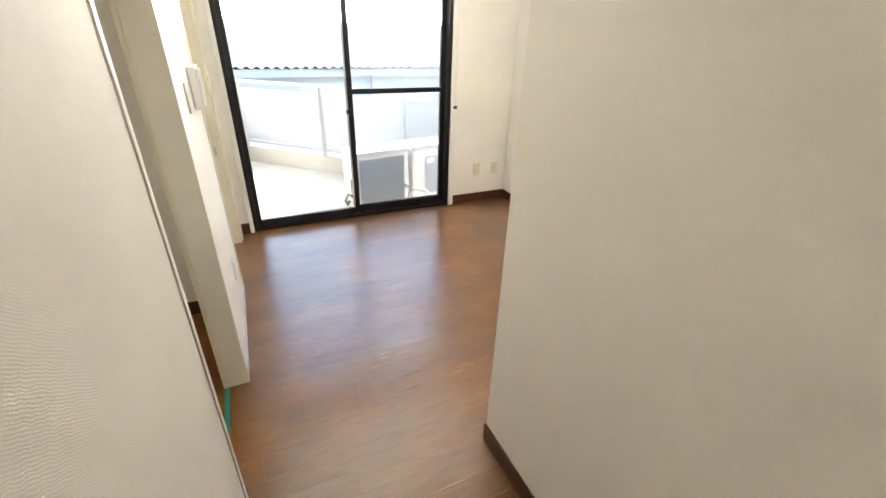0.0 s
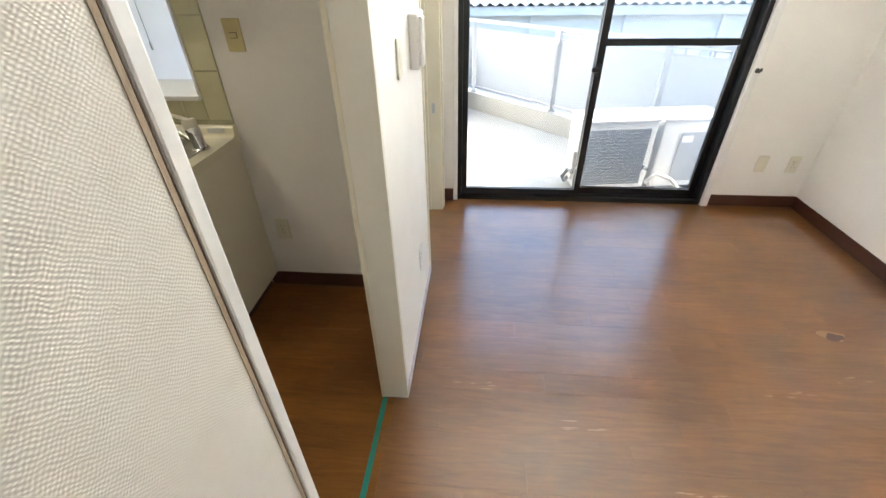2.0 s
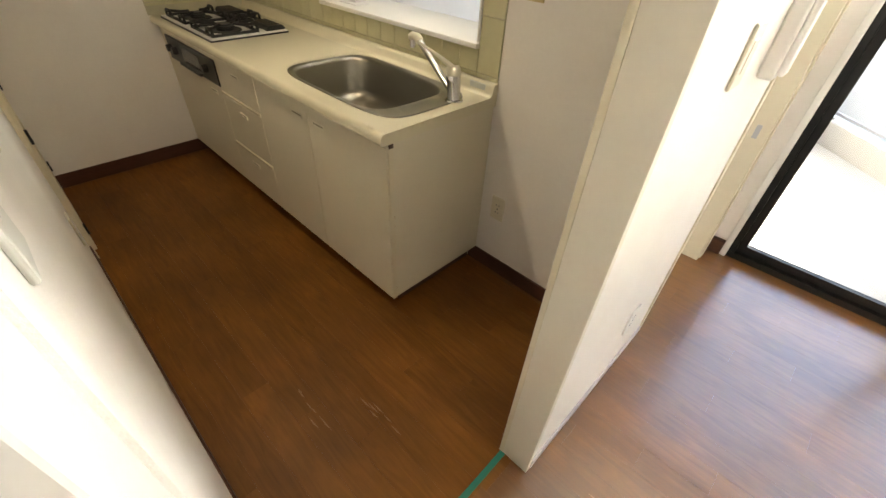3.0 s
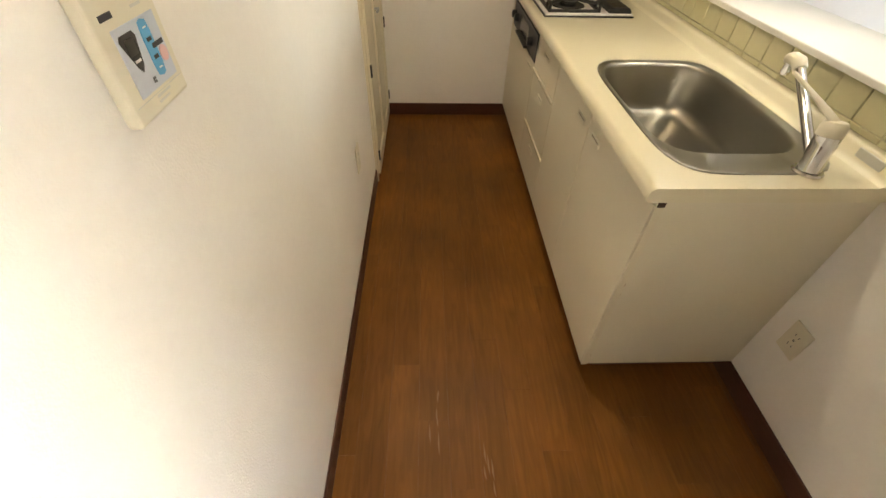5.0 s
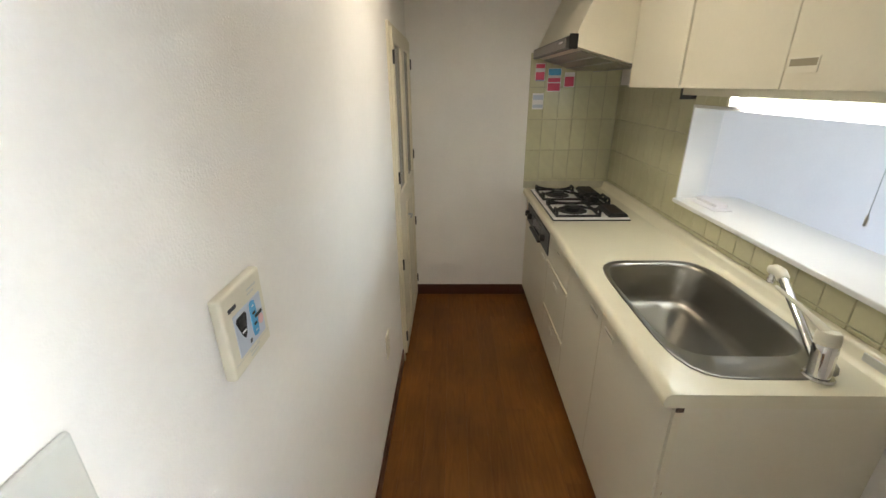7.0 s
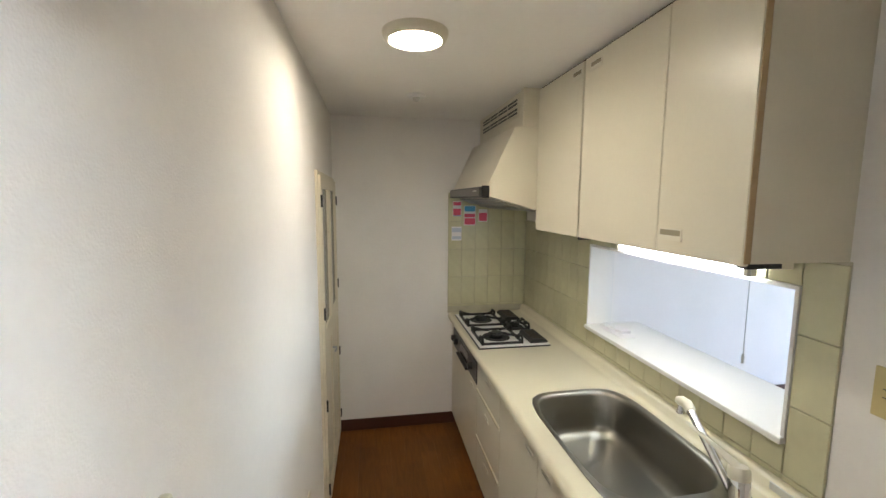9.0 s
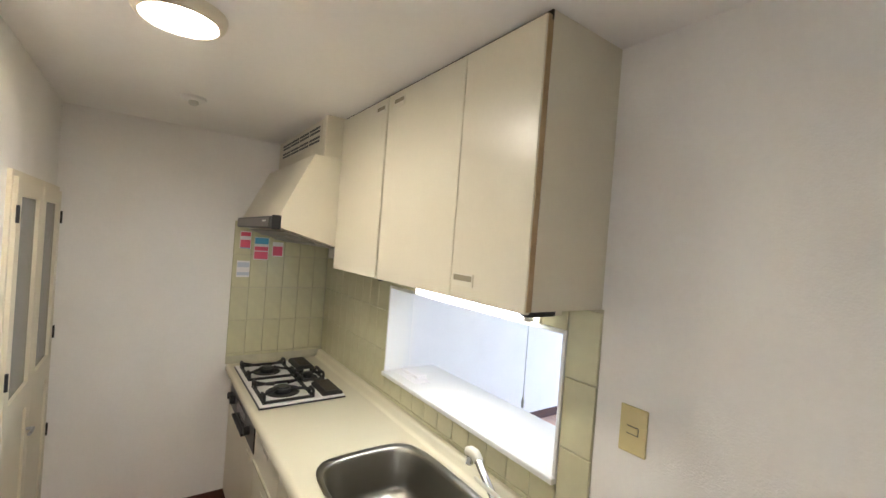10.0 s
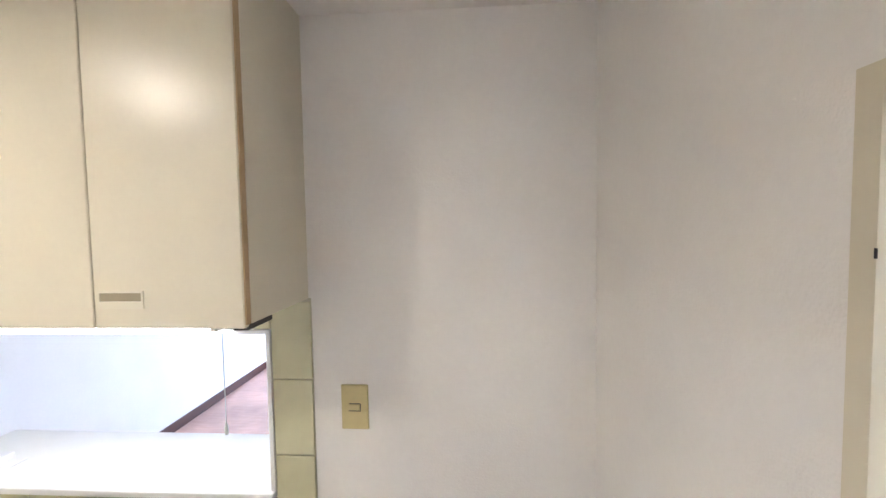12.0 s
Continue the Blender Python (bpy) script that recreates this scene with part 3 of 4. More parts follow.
drawer_cab = thing("drawer_cabinet", (-2.24, 5.35, 0.0), "cream laminate base cabinet with three drawers", "cabinet", "kitchen base cabinets")
carcass(((-2.45, -2.432, FY, YN - 0.002, Z0, Z1), (-2.05, -2.0305, FY, YN - 0.002, Z0, Z1), (-2.432, -2.05, FY, YN - 0.002, Z0, Z0 + 0.018), (-2.432, -2.05, YN - 0.01, YN - 0.002, Z0 + 0.018, Z1)), drawer_cab)
part("plinth", boxes((-2.45, -2.0305, FY + 0.055, FY + 0.07, 0.0, Z0)), M_BASE, drawer_cab, "dark brown plinth")
for _z0, _z1 in ((Z0 + 0.002, 0.322), (0.34, 0.598), (0.618, 0.79)):
    _d = front("drawer_front", -2.45, -2.0305, _z0, _z1, drawer_cab)
    pull(-2.28, -2.2, FY - 0.018, _z1 - 0.065, _z1 - 0.045, _d)
    if _z0 > 0.3:
        part("drip_edge", box(-2.449, -2.0315, FY - 0.024, FY - 0.002, _z0 - 0.014, _z0 - 0.001, bevel=0.002), M_TOP, drawer_cab, "glossy cream grip rail")

hob_cab = thing("hob_cabinet", (-2.82, 5.35, 0.0), "cream laminate base cabinet under the hob, with grill", "cabinet", "kitchen base cabinets")
carcass(((-3.19, -3.172, FY, YN - 0.002, Z0, Z1), (-2.47, -2.4505, FY, YN - 0.002, Z0, Z1), (-3.172, -2.47, FY, YN - 0.002, Z0, Z0 + 0.018), (-3.172, -2.47, YN - 0.01, YN - 0.002, Z0 + 0.018, Z1)), hob_cab)
part("plinth", boxes((-3.19, -2.4505, FY + 0.055, FY + 0.07, 0.0, Z0)), M_BASE, hob_cab, "dark brown plinth")
_d = front("door", -3.19, -2.4505, Z0 + 0.002, 0.628, hob_cab)
pull(-2.6, -2.52, FY - 0.018, 0.575, 0.595, _d)
part("filler_panel", boxes((-3.19, -3.13, FY - 0.016, FY, 0.63, 0.806), (-3.13, -2.4505, FY - 0.016, FY, 0.765, 0.806)), M_CREAM_D, hob_cab)
grill = part("grill_front", box(-3.128, -2.4505, FY - 0.022, FY - 0.001, 0.632, 0.763, bevel=0.004), M_BLACK, hob_cab, "black enamelled grill front")
for _x in (-3.07, -2.99, -2.57):
    part("knob", lathe((_x, FY - 0.0215, 0.70), [(0.0, 0), (0.022, 0), (0.02, 0.022), (0.016, 0.026), (0.0, 0.026)], (0, -1, 0), 18), M_BLACK, grill)
part("grill_window", box(-2.9, -2.66, FY - 0.024, FY - 0.0215, 0.66, 0.74, bevel=0.001, seg=1), M_DGREY, grill, "dark glass window")
part("grill_handle", box(-2.92, -2.64, FY - 0.045, FY - 0.0235, 0.641, 0.655, bevel=0.004), M_BLACK, grill)


def worktop():
    y0, y1 = 5.04, YN - 0.001
    nose = [(y0 + 0.03, 0.81), (y0 + 0.006, 0.81), (y0, 0.816), (y0, 0.832), (y0 + 0.0035, 0.842), (y0 + 0.010, 0.848), (y0 + 0.018, TZ), (y0 + 0.03, TZ)]
    lip = [(5.575, 0.81), (y1, 0.81), (y1, 0.896), (y1 - 0.016, 0.896), (y1 - 0.024, 0.892), (y1 - 0.028, 0.884), (y1 - 0.031, 0.862), (y1 - 0.038, 0.853), (5.575, TZ)]
    w = thing("worktop", (-2.1, 5.33, 0.81), "glossy cream solid worktop with a raised back edge", "worktop")
    part("front_edge", prism(nose, "x", TX0, TX1), M_TOP, w, smooth=True)
    part("upstand", prism(lip, "x", TX0, TX1), M_TOP, w, smooth=True)
    bm = bmesh.new()
    a, b = y0 + 0.03, 5.575
    sx = -1.95
    box(TX0, sx, a, b, 0.81, TZ, bm=bm)
    cx, cy = -1.508, 5.338
    corner = [math.atan2(yy - cy, xx - cx) for xx in (sx, TX1) for yy in (a, b)]
    ang = sorted([2 * math.pi * i / 64 - math.pi for i in range(64)] + corner)
    inner = oval(cx, cy, 0.366, 0.213, 5, ang)
    outer = []
    for t in ang:
        c, s = math.cos(t), math.sin(t)
        k = min(((TX1 - cx) / c if c > 1e-9 else (sx - cx) / c if c < -1e-9 else 1e9), ((b - cy) / s if s > 1e-9 else (a - cy) / s if s < -1e-9 else 1e9))
        outer.append((cx + k * c, cy + k * s))
    vo = [bm.verts.new((x, y, TZ)) for x, y in outer]
    vi = [bm.verts.new((x, y, TZ)) for x, y in inner]
    vb = [bm.verts.new((x, y, 0.83)) for x, y in inner]
    n = len(ang)
    for i in range(n):
        j = (i + 1) % n
        bm.faces.new((vo[i], vo[j], vi[j], vi[i]))
        bm.faces.new((vi[i], vi[j], vb[j], vb[i]))
    box(TX1 - 0.004, TX1, a, b, 0.81, TZ - 0.0005, bm=bm)
    part("slab", bm, M_TOP, w)


worktop()


def sink():
    s = thing("kitchen_sink", (-1.55, 5.338, 0.67), "brushed steel sink set into the cream worktop", "sink")
    ang = [2 * math.pi * i / 72 for i in range(72)]
    cx, cy = -1.508, 5.338
    ix, iy = -1.546, 5.335
    rings = [(oval(cx, cy, 0.374, 0.221, 5, ang), TZ + 0.0005), (oval(cx, cy, 0.372, 0.219, 5, ang), TZ + 0.0035), (oval(cx, cy, 0.366, 0.213, 5, ang), TZ + 0.004),
             (oval(cx, cy, 0.360, 0.208, 5, ang), TZ + 0.001), (oval(ix, iy, 0.316, 0.202, 4.6, ang), TZ + 0.0005), (oval(ix, iy, 0.311, 0.197, 4.6, ang), TZ - 0.004), (oval(ix, iy, 0.307, 0.193, 4.6, ang), TZ - 0.014),
             (oval(ix, iy, 0.292, 0.180, 4.4, ang), 0.715), (oval(ix, iy, 0.284, 0.173, 4.2, ang), 0.692), (oval(ix, iy, 0.268, 0.158, 4.0, ang), 0.678), (oval(ix, iy, 0.24, 0.135, 3.6, ang), 0.6735), (oval(ix + 0.16, iy, 0.075, 0.075, 2, ang), 0.6705)]
    bm = bmesh.new()
    vr = [[bm.verts.new((x, y, z)) for x, y in r] for r, z in rings]
    for a, b in zip(vr, vr[1:]):
        for i in range(72):
            bm.faces.new((a[i], a[(i + 1) % 72], b[(i + 1) % 72], b[i]))
    bm.faces.new(vr[-1])
    part("basin", bm, M_STEEL, s, smooth=True)
    part("drain_cover", lathe((ix + 0.16, iy, 0.671), [(0.0, 0), (0.07, 0), (0.068, 0.005), (0.05, 0.007), (0.045, 0.003), (0.0, 0.004)]), M_STEEL, s, "round steel drain cover", smooth=True)


sink()


def tap():
    bx, by = -1.148, 5.447
    t = thing("mixer_tap", (bx, by, TZ + 0.001), "chrome single-lever mixer tap with cream lever, on the sink", "tap")
    z = TZ + 0.001
    lean = Vector((-0.016, 0.006, 0.09)).normalized()
    foot = Vector((bx, by, z))
    part("base", lathe(foot, [(0.0, 0), (0.034, 0), (0.0345, 0.003), (0.031, 0.007), (0.0, 0.0075)]), M_CHROME, t, smooth=True)
    part("body", lathe(foot + Vector((0, 0, 0.004)), [(0.0, 0), (0.025, 0), (0.0255, 0.06), (0.0262, 0.062), (0.0262, 0.082), (0.0255, 0.0835), (0.0, 0.0835)], lean), M_CHROME, t, smooth=True)
    top = foot + Vector((0, 0, 0.004)) + lean * 0.084
    part("cap", lathe(top, [(0.0, 0), (0.0265, 0), (0.027, 0.012), (0.0262, 0.026), (0.022, 0.033), (0.0, 0.035)], lean), M_IVORY, t, "cream plastic cap", smooth=True)
    # the lever: a flat tapering tongue that grows out of the cap
    l0, l1 = top + lean * 0.026, Vector((-1.285, 5.388, TZ + 0.186))
    d = (l1 - l0)
    side = Vector((-d.y, d.x, 0)).normalized()
    up = side.cross(d).normalized()
    up = up if up.z > 0 else -up
    bm = bmesh.new()
    rings = []
    for f, w, th, rise in ((-0.13, 0.014, 0.006, -0.003), (0.0, 0.0205, 0.0075, 0.0), (0.16, 0.017, 0.007, 0.002), (0.4, 0.0105, 0.0055, 0.003), (0.8, 0.0075, 0.0045, 0.001), (0.97, 0.0068, 0.004, 0.0), (1.0, 0.004, 0.003, 0.0)):
        c = l0 + d * f + up * rise
        rings.append([bm.verts.new(c + side * (w * math.cos(2 * math.pi * k / 14)) + up * (th * math.sin(2 * math.pi * k / 14))) for k in range(14)])
    for a, b in zip(rings, rings[1:]):
        for k in range(14):
            bm.faces.new((a[k], a[(k + 1) % 14], b[(k + 1) % 14], b[k]))
    bm.faces.new(rings[0])
    bm.faces.new(rings[-1])
    part("lever", bm, M_IVORY, t, "long cream lever", smooth=True)
    tip = Vector((-1.40, 5.498, TZ + 0.158))
    start = foot + Vector((-0.012, 0, 0.028))
    part("spout", tube([start, start.lerp(tip, 0.3), start.lerp(tip, 0.85), tip], [0.0125, 0.0118, 0.0118, 0.0118], n=18), M_CHROME, t, smooth=True)
    along_spout = (tip - start).normalized()
    head = part("spray_head", tube([tip - along_spout * 0.012, tip - along_spout * 0.006, tip + along_spout * 0.014, tip + Vector((-0.03, 0, 0.008)), tip + Vector((-0.044, 0, 0.002)), tip + Vector((-0.05, 0, -0.004))], [0.0145, 0.0165, 0.017, 0.0165, 0.0145, 0.009], n=18), M_IVORY, t, "cream spray head", smooth=True)
    part("nozzle", lathe(tip + Vector((-0.034, 0, -0.004)), [(0.0, 0), (0.0105, 0), (0.0105, 0.018), (0.012, 0.02), (0.012, 0.03), (0.0, 0.031)], (0, 0, -1), 18), M_CHROME, head, smooth=True)


tap()
_p = tagged(part("lip_plate", box(-1.2, -1.12, YN - 0.0315, YN - 0.027, 0.861, 0.889, bevel=0.002), M_GREYP), "grey plate stuck to the worktop's back edge", "plate")


def hob():
    x0, x1, y0, y1 = -3.1, -2.415, 5.072, 5.488
    h = thing("gas_hob", (-2.76, 5.28, TZ), "built-in gas hob, white enamel with black pan supports", "hob")
    part("rim", box(x0, x1, y0, y1, TZ + 0.0005, TZ + 0.008, bevel=0.003), M_BLACK, h, "black rim")
    part("top_plate", box(x0 + 0.004, x1 - 0.004, y0 + 0.005, y1 - 0.004, TZ + 0.0075, TZ + 0.015, bevel=0.0025), M_WHITE, h, "white enamelled plate")
    z = TZ + 0.015
    for cx, cy, r in ((-2.925, 5.215, 0.06), (-2.575, 5.215, 0.068), (-2.75, 5.395, 0.04)):
        part("drip_bowl", lathe((cx, cy, z), [(0.0, 0.0), (r + 0.014, 0.0), (r + 0.01, 0.004), (r - 0.01, 0.002), (0.0, 0.002)]), M_IRON, h, "black drip bowl", smooth=True)
        b = part("burner", lathe((cx, cy, z + 0.0015), [(0.0, 0), (r * 0.62, 0), (r * 0.62, 0.012), (r * 0.72, 0.014), (r * 0.68, 0.022), (0.0, 0.025)]), M_IRON, h, "black burner", smooth=True)
        part("burner_cap", lathe((cx, cy, z + 0.026), [(0.0, 0), (r * 0.5, 0), (r * 0.46, 0.005), (0.0, 0.006)], n=24), M_BLACK, b, smooth=True)
        g = bmesh.new()
        hx, hy = (0.128, 0.115) if r > 0.05 else (0.068, 0.066)
        zt = TZ + 0.050
        for sx in (-1, 1):
            for sy in (-1, 1):
                # each corner is a loop of bar: two uprights, a top bar, and an arm running in to the burner
                ox, oy = cx + sx * hx, cy + sy * hy
                tube([(ox - sx * 0.062, oy, z), (ox - sx * 0.058, oy, zt - 0.004), (ox - sx * 0.052, oy, zt), (ox - sx * 0.01, oy, zt), (ox, oy, zt - 0.006), (ox, oy, z)], 0.0075, n=8, bm=g)
                tube([(ox - sx * 0.03, oy, zt - 0.003), (cx + sx * hx * 0.42, cy + sy * hy * 0.55, zt - 0.006), (cx + sx * r * 0.45, cy + sy * r * 0.5, zt - 0.002)], 0.0072, n=8, bm=g)
            box(cx + sx * hx - 0.008, cx + sx * hx + 0.008, cy - hy, cy + hy, z, z + 0.012, bevel=0.003, seg=1, bm=g)
            box(cx - hx + 0.008, cx + hx - 0.008, cy + sx * hy - 0.008, cy + sx * hy + 0.008, z, z + 0.012, bevel=0.003, seg=1, bm=g)
        part("pan_support", g, M_IRON, h, smooth=True)
    for vx in (-2.62, -3.075):
        v = part("vent_cover", prism([(5.375, z), (5.375, z + 0.012), (5.39, z + 0.022), (5.465, z + 0.022), (5.478, z + 0.01), (5.478, z)], "x", vx, vx + 0.185), M_IRON, h, "black vent cover")
        part("slots", boxes(*[(vx + 0.012 + 0.02 * i, vx + 0.024 + 0.02 * i, 5.395, 5.46, z + 0.0219, z + 0.0226) for i in range(8)]), M_GAP_DARK, v)


hob()


# ---- wall cabinets, hood, lamps ----
UY, UZ0, UZ1 = 5.35, 1.525, 2.2235


def wall_cabinet(x0, x1, doors, label):
    c = thing("wall_cabinet", ((x0 + x1) / 2, 5.48, UZ0), label, "cabinet", "kitchen wall cabinets")
    yb = YN - 0.0005
    for n, r in (("side_panel", (x0, x0 + 0.016, UY, yb, UZ0, UZ1)), ("side_panel", (x1 - 0.016, x1, UY, yb, UZ0, UZ1)), ("bottom_panel", (x0 + 0.016, x1 - 0.016, UY, yb, UZ0, UZ0 + 0.016)),
                 ("top_panel", (x0 + 0.016, x1 - 0.016, UY, yb, UZ1 - 0.016, UZ1)), ("back_panel", (x0 + 0.016, x1 - 0.016, YN - 0.006, yb, UZ0 + 0.016, UZ1 - 0.016))):
        part(n, boxes(r), M_CREAM_D, c)
    # Solid dark strip: the shade over the doors is put in as colour.
    part("top_gap_shade", boxes((x0 + 0.001, x1 - 0.001, UY - 0.006, UY - 0.0002, 2.2, UZ1)), M_GAP_DARK, c, "dark strip painted as the shade above the doors")
    for a, b, hx0, hx1, hz in doors:
        d = part("door", box(a + 0.0015, b - 0.0015, UY - 0.019, UY - 0.001, UZ0 - 0.006, 2.212, bevel=0.0018, seg=1), M_CREAM_D, c)
        pull(hx0, hx1, UY - 0.019, hz - 0.017, hz + 0.017, d)
    return c


wall_cabinet(-2.311, -1.867, [(-2.311, -1.869, -1.957, -1.88, 2.172)], "cream laminate wall cabinet with one door")
_c = wall_cabinet(-1.862, -1.09, [(-1.858, -1.386, -1.815, -1.735, 2.172), (-1.386, -1.0925, -1.375, -1.285, 1.574)], "cream laminate wall cabinet with two doors above the hatch")
part("edge_strip", boxes((-1.0938, -1.0912, UY - 0.016, UY - 0.0002, UZ0, 2.21)), M_WOODEDGE, _c, "bare brown edge strip")


def hood():
    x0, x1 = XW + 0.002, -2.3135
    h = thing("range_hood", (-2.75, 5.4, 1.62), "cream metal range hood with sloping front above the hob", "range hood")
    part("canopy", prism([(5.072, 1.735), (5.075, 1.69), (5.325, 1.62), (YN - 0.012, 1.62), (YN - 0.012, 2.032), (5.21, 2.032)], "x", x0, x1), M_CREAM_D, h)
    part("upper_box", boxes((x0, x1 - 0.035, 5.262, YN - 0.012, 2.0325, CEIL - 0.002)), M_CREAM_D, h)
    part("filler_strip", box(x1 - 0.0345, x1 + 0.0015, 5.25, 5.35, 2.0325, CEIL - 0.002, bevel=0.003), M_CREAM_D, h)
    part("grip_bar", box(x0 + 0.004, x1 - 0.002, 5.048, 5.078, 1.682, 1.738, bevel=0.008, seg=3), M_BRONZE, h, "dark metal grip bar")
    part("grip_face", box(x0 + 0.02, x1 - 0.06, 5.0455, 5.0485, 1.69, 1.73), M_BROWNMET, h, "brownish metal control strip")
    vent = part("vent_backing", boxes((-3.12, -2.4, 5.2595, 5.2622, 2.105, 2.205)), M_CREAM_D, h)
    for r in range(2):
        for k in range(4):
            for s in range(2):
                a = -3.1 + 0.172 * k
                z = 2.118 + 0.048 * r + 0.018 * s
                part("slot", boxes((a, a + 0.155, 5.2578, 5.2596, z, z + 0.010)), M_BLACK, vent)
    part("filter", prism([(5.11, 1.676), (5.112, 1.67), (5.32, 1.612), (5.55, 1.612), (5.55, 1.62), (5.325, 1.6195)], "x", x0 + 0.04, x1 - 0.03), M_STEEL, h, "greasy steel filter")
    part("lamp_cover", box(-2.42, -2.34, 5.42, 5.56, 1.59, 1.6195, bevel=0.008), M_GREYP, h, "grey lamp cover")
    for i, (ya, za) in enumerate(((5.17, 1.652), (5.25, 1.629), (5.42, 1.609))):
        part("filter_rail", box(x0 + 0.05, x1 - 0.04, ya, ya + 0.012, za - 0.006, za, bevel=0.002), M_ALU, h, "thin metal filter rail")
    part("grip_end", box(x1 - 0.0015, x1 + 0.006, 5.0445, 5.083, 1.679, 1.741, bevel=0.0035), M_BLACK, h, "black rounded end of the grip bar")
    part("grip_badge", box(-2.5, -2.42, 5.0435, 5.0456, 1.712, 1.72), M_CHROME, h, "small bright badge")
    part("flex", tube([(x1 - 0.02, 5.34, 1.617), (x1 - 0.015, 5.38, 1.604), (x1 - 0.012, 5.43, 1.599), (x1 - 0.012, 5.48, 1.603), (x1 - 0.015, 5.53, 1.617)], 0.006), M_BLACK, h, "black drooping flex")


hood()

ul = thing("under_cabinet_lamp", (-1.7, 5.56, 1.46), "cream strip lamp with black ends below the wall cabinets", "lamp")
part("housing", box(-2.255, -1.21, 5.548, YN - 0.012, 1.487, UZ0 - 0.0005, bevel=0.003), M_CREAM_D, ul)
part("tube", cyl((-1.935, 5.579, 1.468), (-1.315, 5.579, 1.468), 0.013, n=24, bevel=0.003), M_TUBE, ul, "glowing white fluorescent tube", smooth=True)
for _x in (-1.952, -1.3145):
    part("tube_socket", box(_x, _x + 0.0165, 5.562, 5.596, 1.452, 1.4868, bevel=0.003), M_IVORY, ul)
part("end_cap", box(-2.268, -2.2555, 5.545, YN - 0.011, 1.468, UZ0 - 0.0005, bevel=0.002), M_BLACK, ul, "black end cap")
part("end_cap", box(-1.1245, -1.094, 5.345, 5.44, 1.512, UZ0 - 0.0002, bevel=0.002), M_BLACK, ul, "black end cap")
cord = part("pull_cord", cyl((-1.272, 5.545, 1.235), (-1.272, 5.545, 1.5), 0.0012, n=8), M_GREYP, ul, "grey pull cord")
part("weight", lathe((-1.272, 5.545, 1.205), [(0.0, 0), (0.004, 0.002), (0.0045, 0.02), (0.002, 0.032), (0.0, 0.033)], n=12), M_GREYP, cord)
part("cord_guide", box(-1.28, -1.264, 5.537, 5.5485, 1.482, 1.505, bevel=0.002), M_GREYP, ul)

cl = thing("ceiling_lamp", (-1.745, 4.655, CEIL), "round flush ceiling lamp with beige rim, switched on", "ceiling lamp")
part("rim", lathe((-1.745, 4.655, CEIL), [(0.0, 0), (0.111, 0), (0.111, 0.008), (0.108, 0.019), (0.099, 0.029), (0.091, 0.031), (0.0875, 0.028), (0.0872, 0.004), (0.0, 0.0035)], (0, 0, -1), 48), M_IVORY, cl, "beige rim", smooth=True)
part("diffuser", lathe((-1.745, 4.655, CEIL - 0.0034), [(0.0, 0), (0.087, 0.0), (0.0865, 0.012), (0.06, 0.019), (0.0, 0.022)], (0, 0, -1), 48), M_LAMP, cl, "glowing warm white cover", smooth=True)
sd = thing("smoke_detector", (-2.565, 4.744, CEIL), "small white heat detector on the ceiling", "detector")
part("base", lathe((-2.565, 4.744, CEIL), [(0.0, 0), (0.05, 0), (0.048, 0.012), (0.03, 0.016), (0.0, 0.016)], (0, 0, -1), 28), M_WHITE, sd, smooth=True)
part("sensor", lathe((-2.565, 4.744, CEIL - 0.0155), [(0.0, 0), (0.02, 0), (0.019, 0.012), (0.013, 0.018), (0.0, 0.019)], (0, 0, -1), 20), M_GREYP, sd, smooth=True)

# ---- hatch ----
structure("trim_hatch_sill", box(PSX0 + 0.0005, PSX1 - 0.0005, YN - 0.025, 5.91, PSZ0 - 0.02, PSZ0, bevel=0.004), M_WHITE, "deep white painted sill of the serving hatch", "sill")
structure("trim_hatch_left", box(PSX0, PSX0 + 0.012, YN - 0.012, YN + 0.125, PSZ0 + 0.0005, PSZ1, bevel=0.002), M_WHITE, "white painted hatch lining", "trim")
structure("trim_hatch_right", box(PSX1 - 0.012, PSX1, YN - 0.012, YN + 0.125, PSZ0 + 0.0005, PSZ1, bevel=0.002), M_WHITE, "white painted hatch lining", "trim")
structure("trim_hatch_top", box(PSX0 + 0.0125, PSX1 - 0.0125, YN - 0.01, YN + 0.125, PSZ1 - 0.012, PSZ1, bevel=0.002), M_WHITE, "white painted hatch lining", "trim")
pk = thing("sill_packet", (-2.14, 5.72, PSZ0), "small flat white packet on the hatch sill", "packet")
part("pack", box(-2.22, -2.07, 5.69, 5.745, PSZ0 + 0.0005, PSZ0 + 0.018, bevel=0.004), M_PAPERW, pk)
part("paper", box(-2.2, -2.02, 5.655, 5.735, PSZ0 + 0.0003, PSZ0 + 0.004, bevel=0.001, seg=1), M_PAPERW, pk)


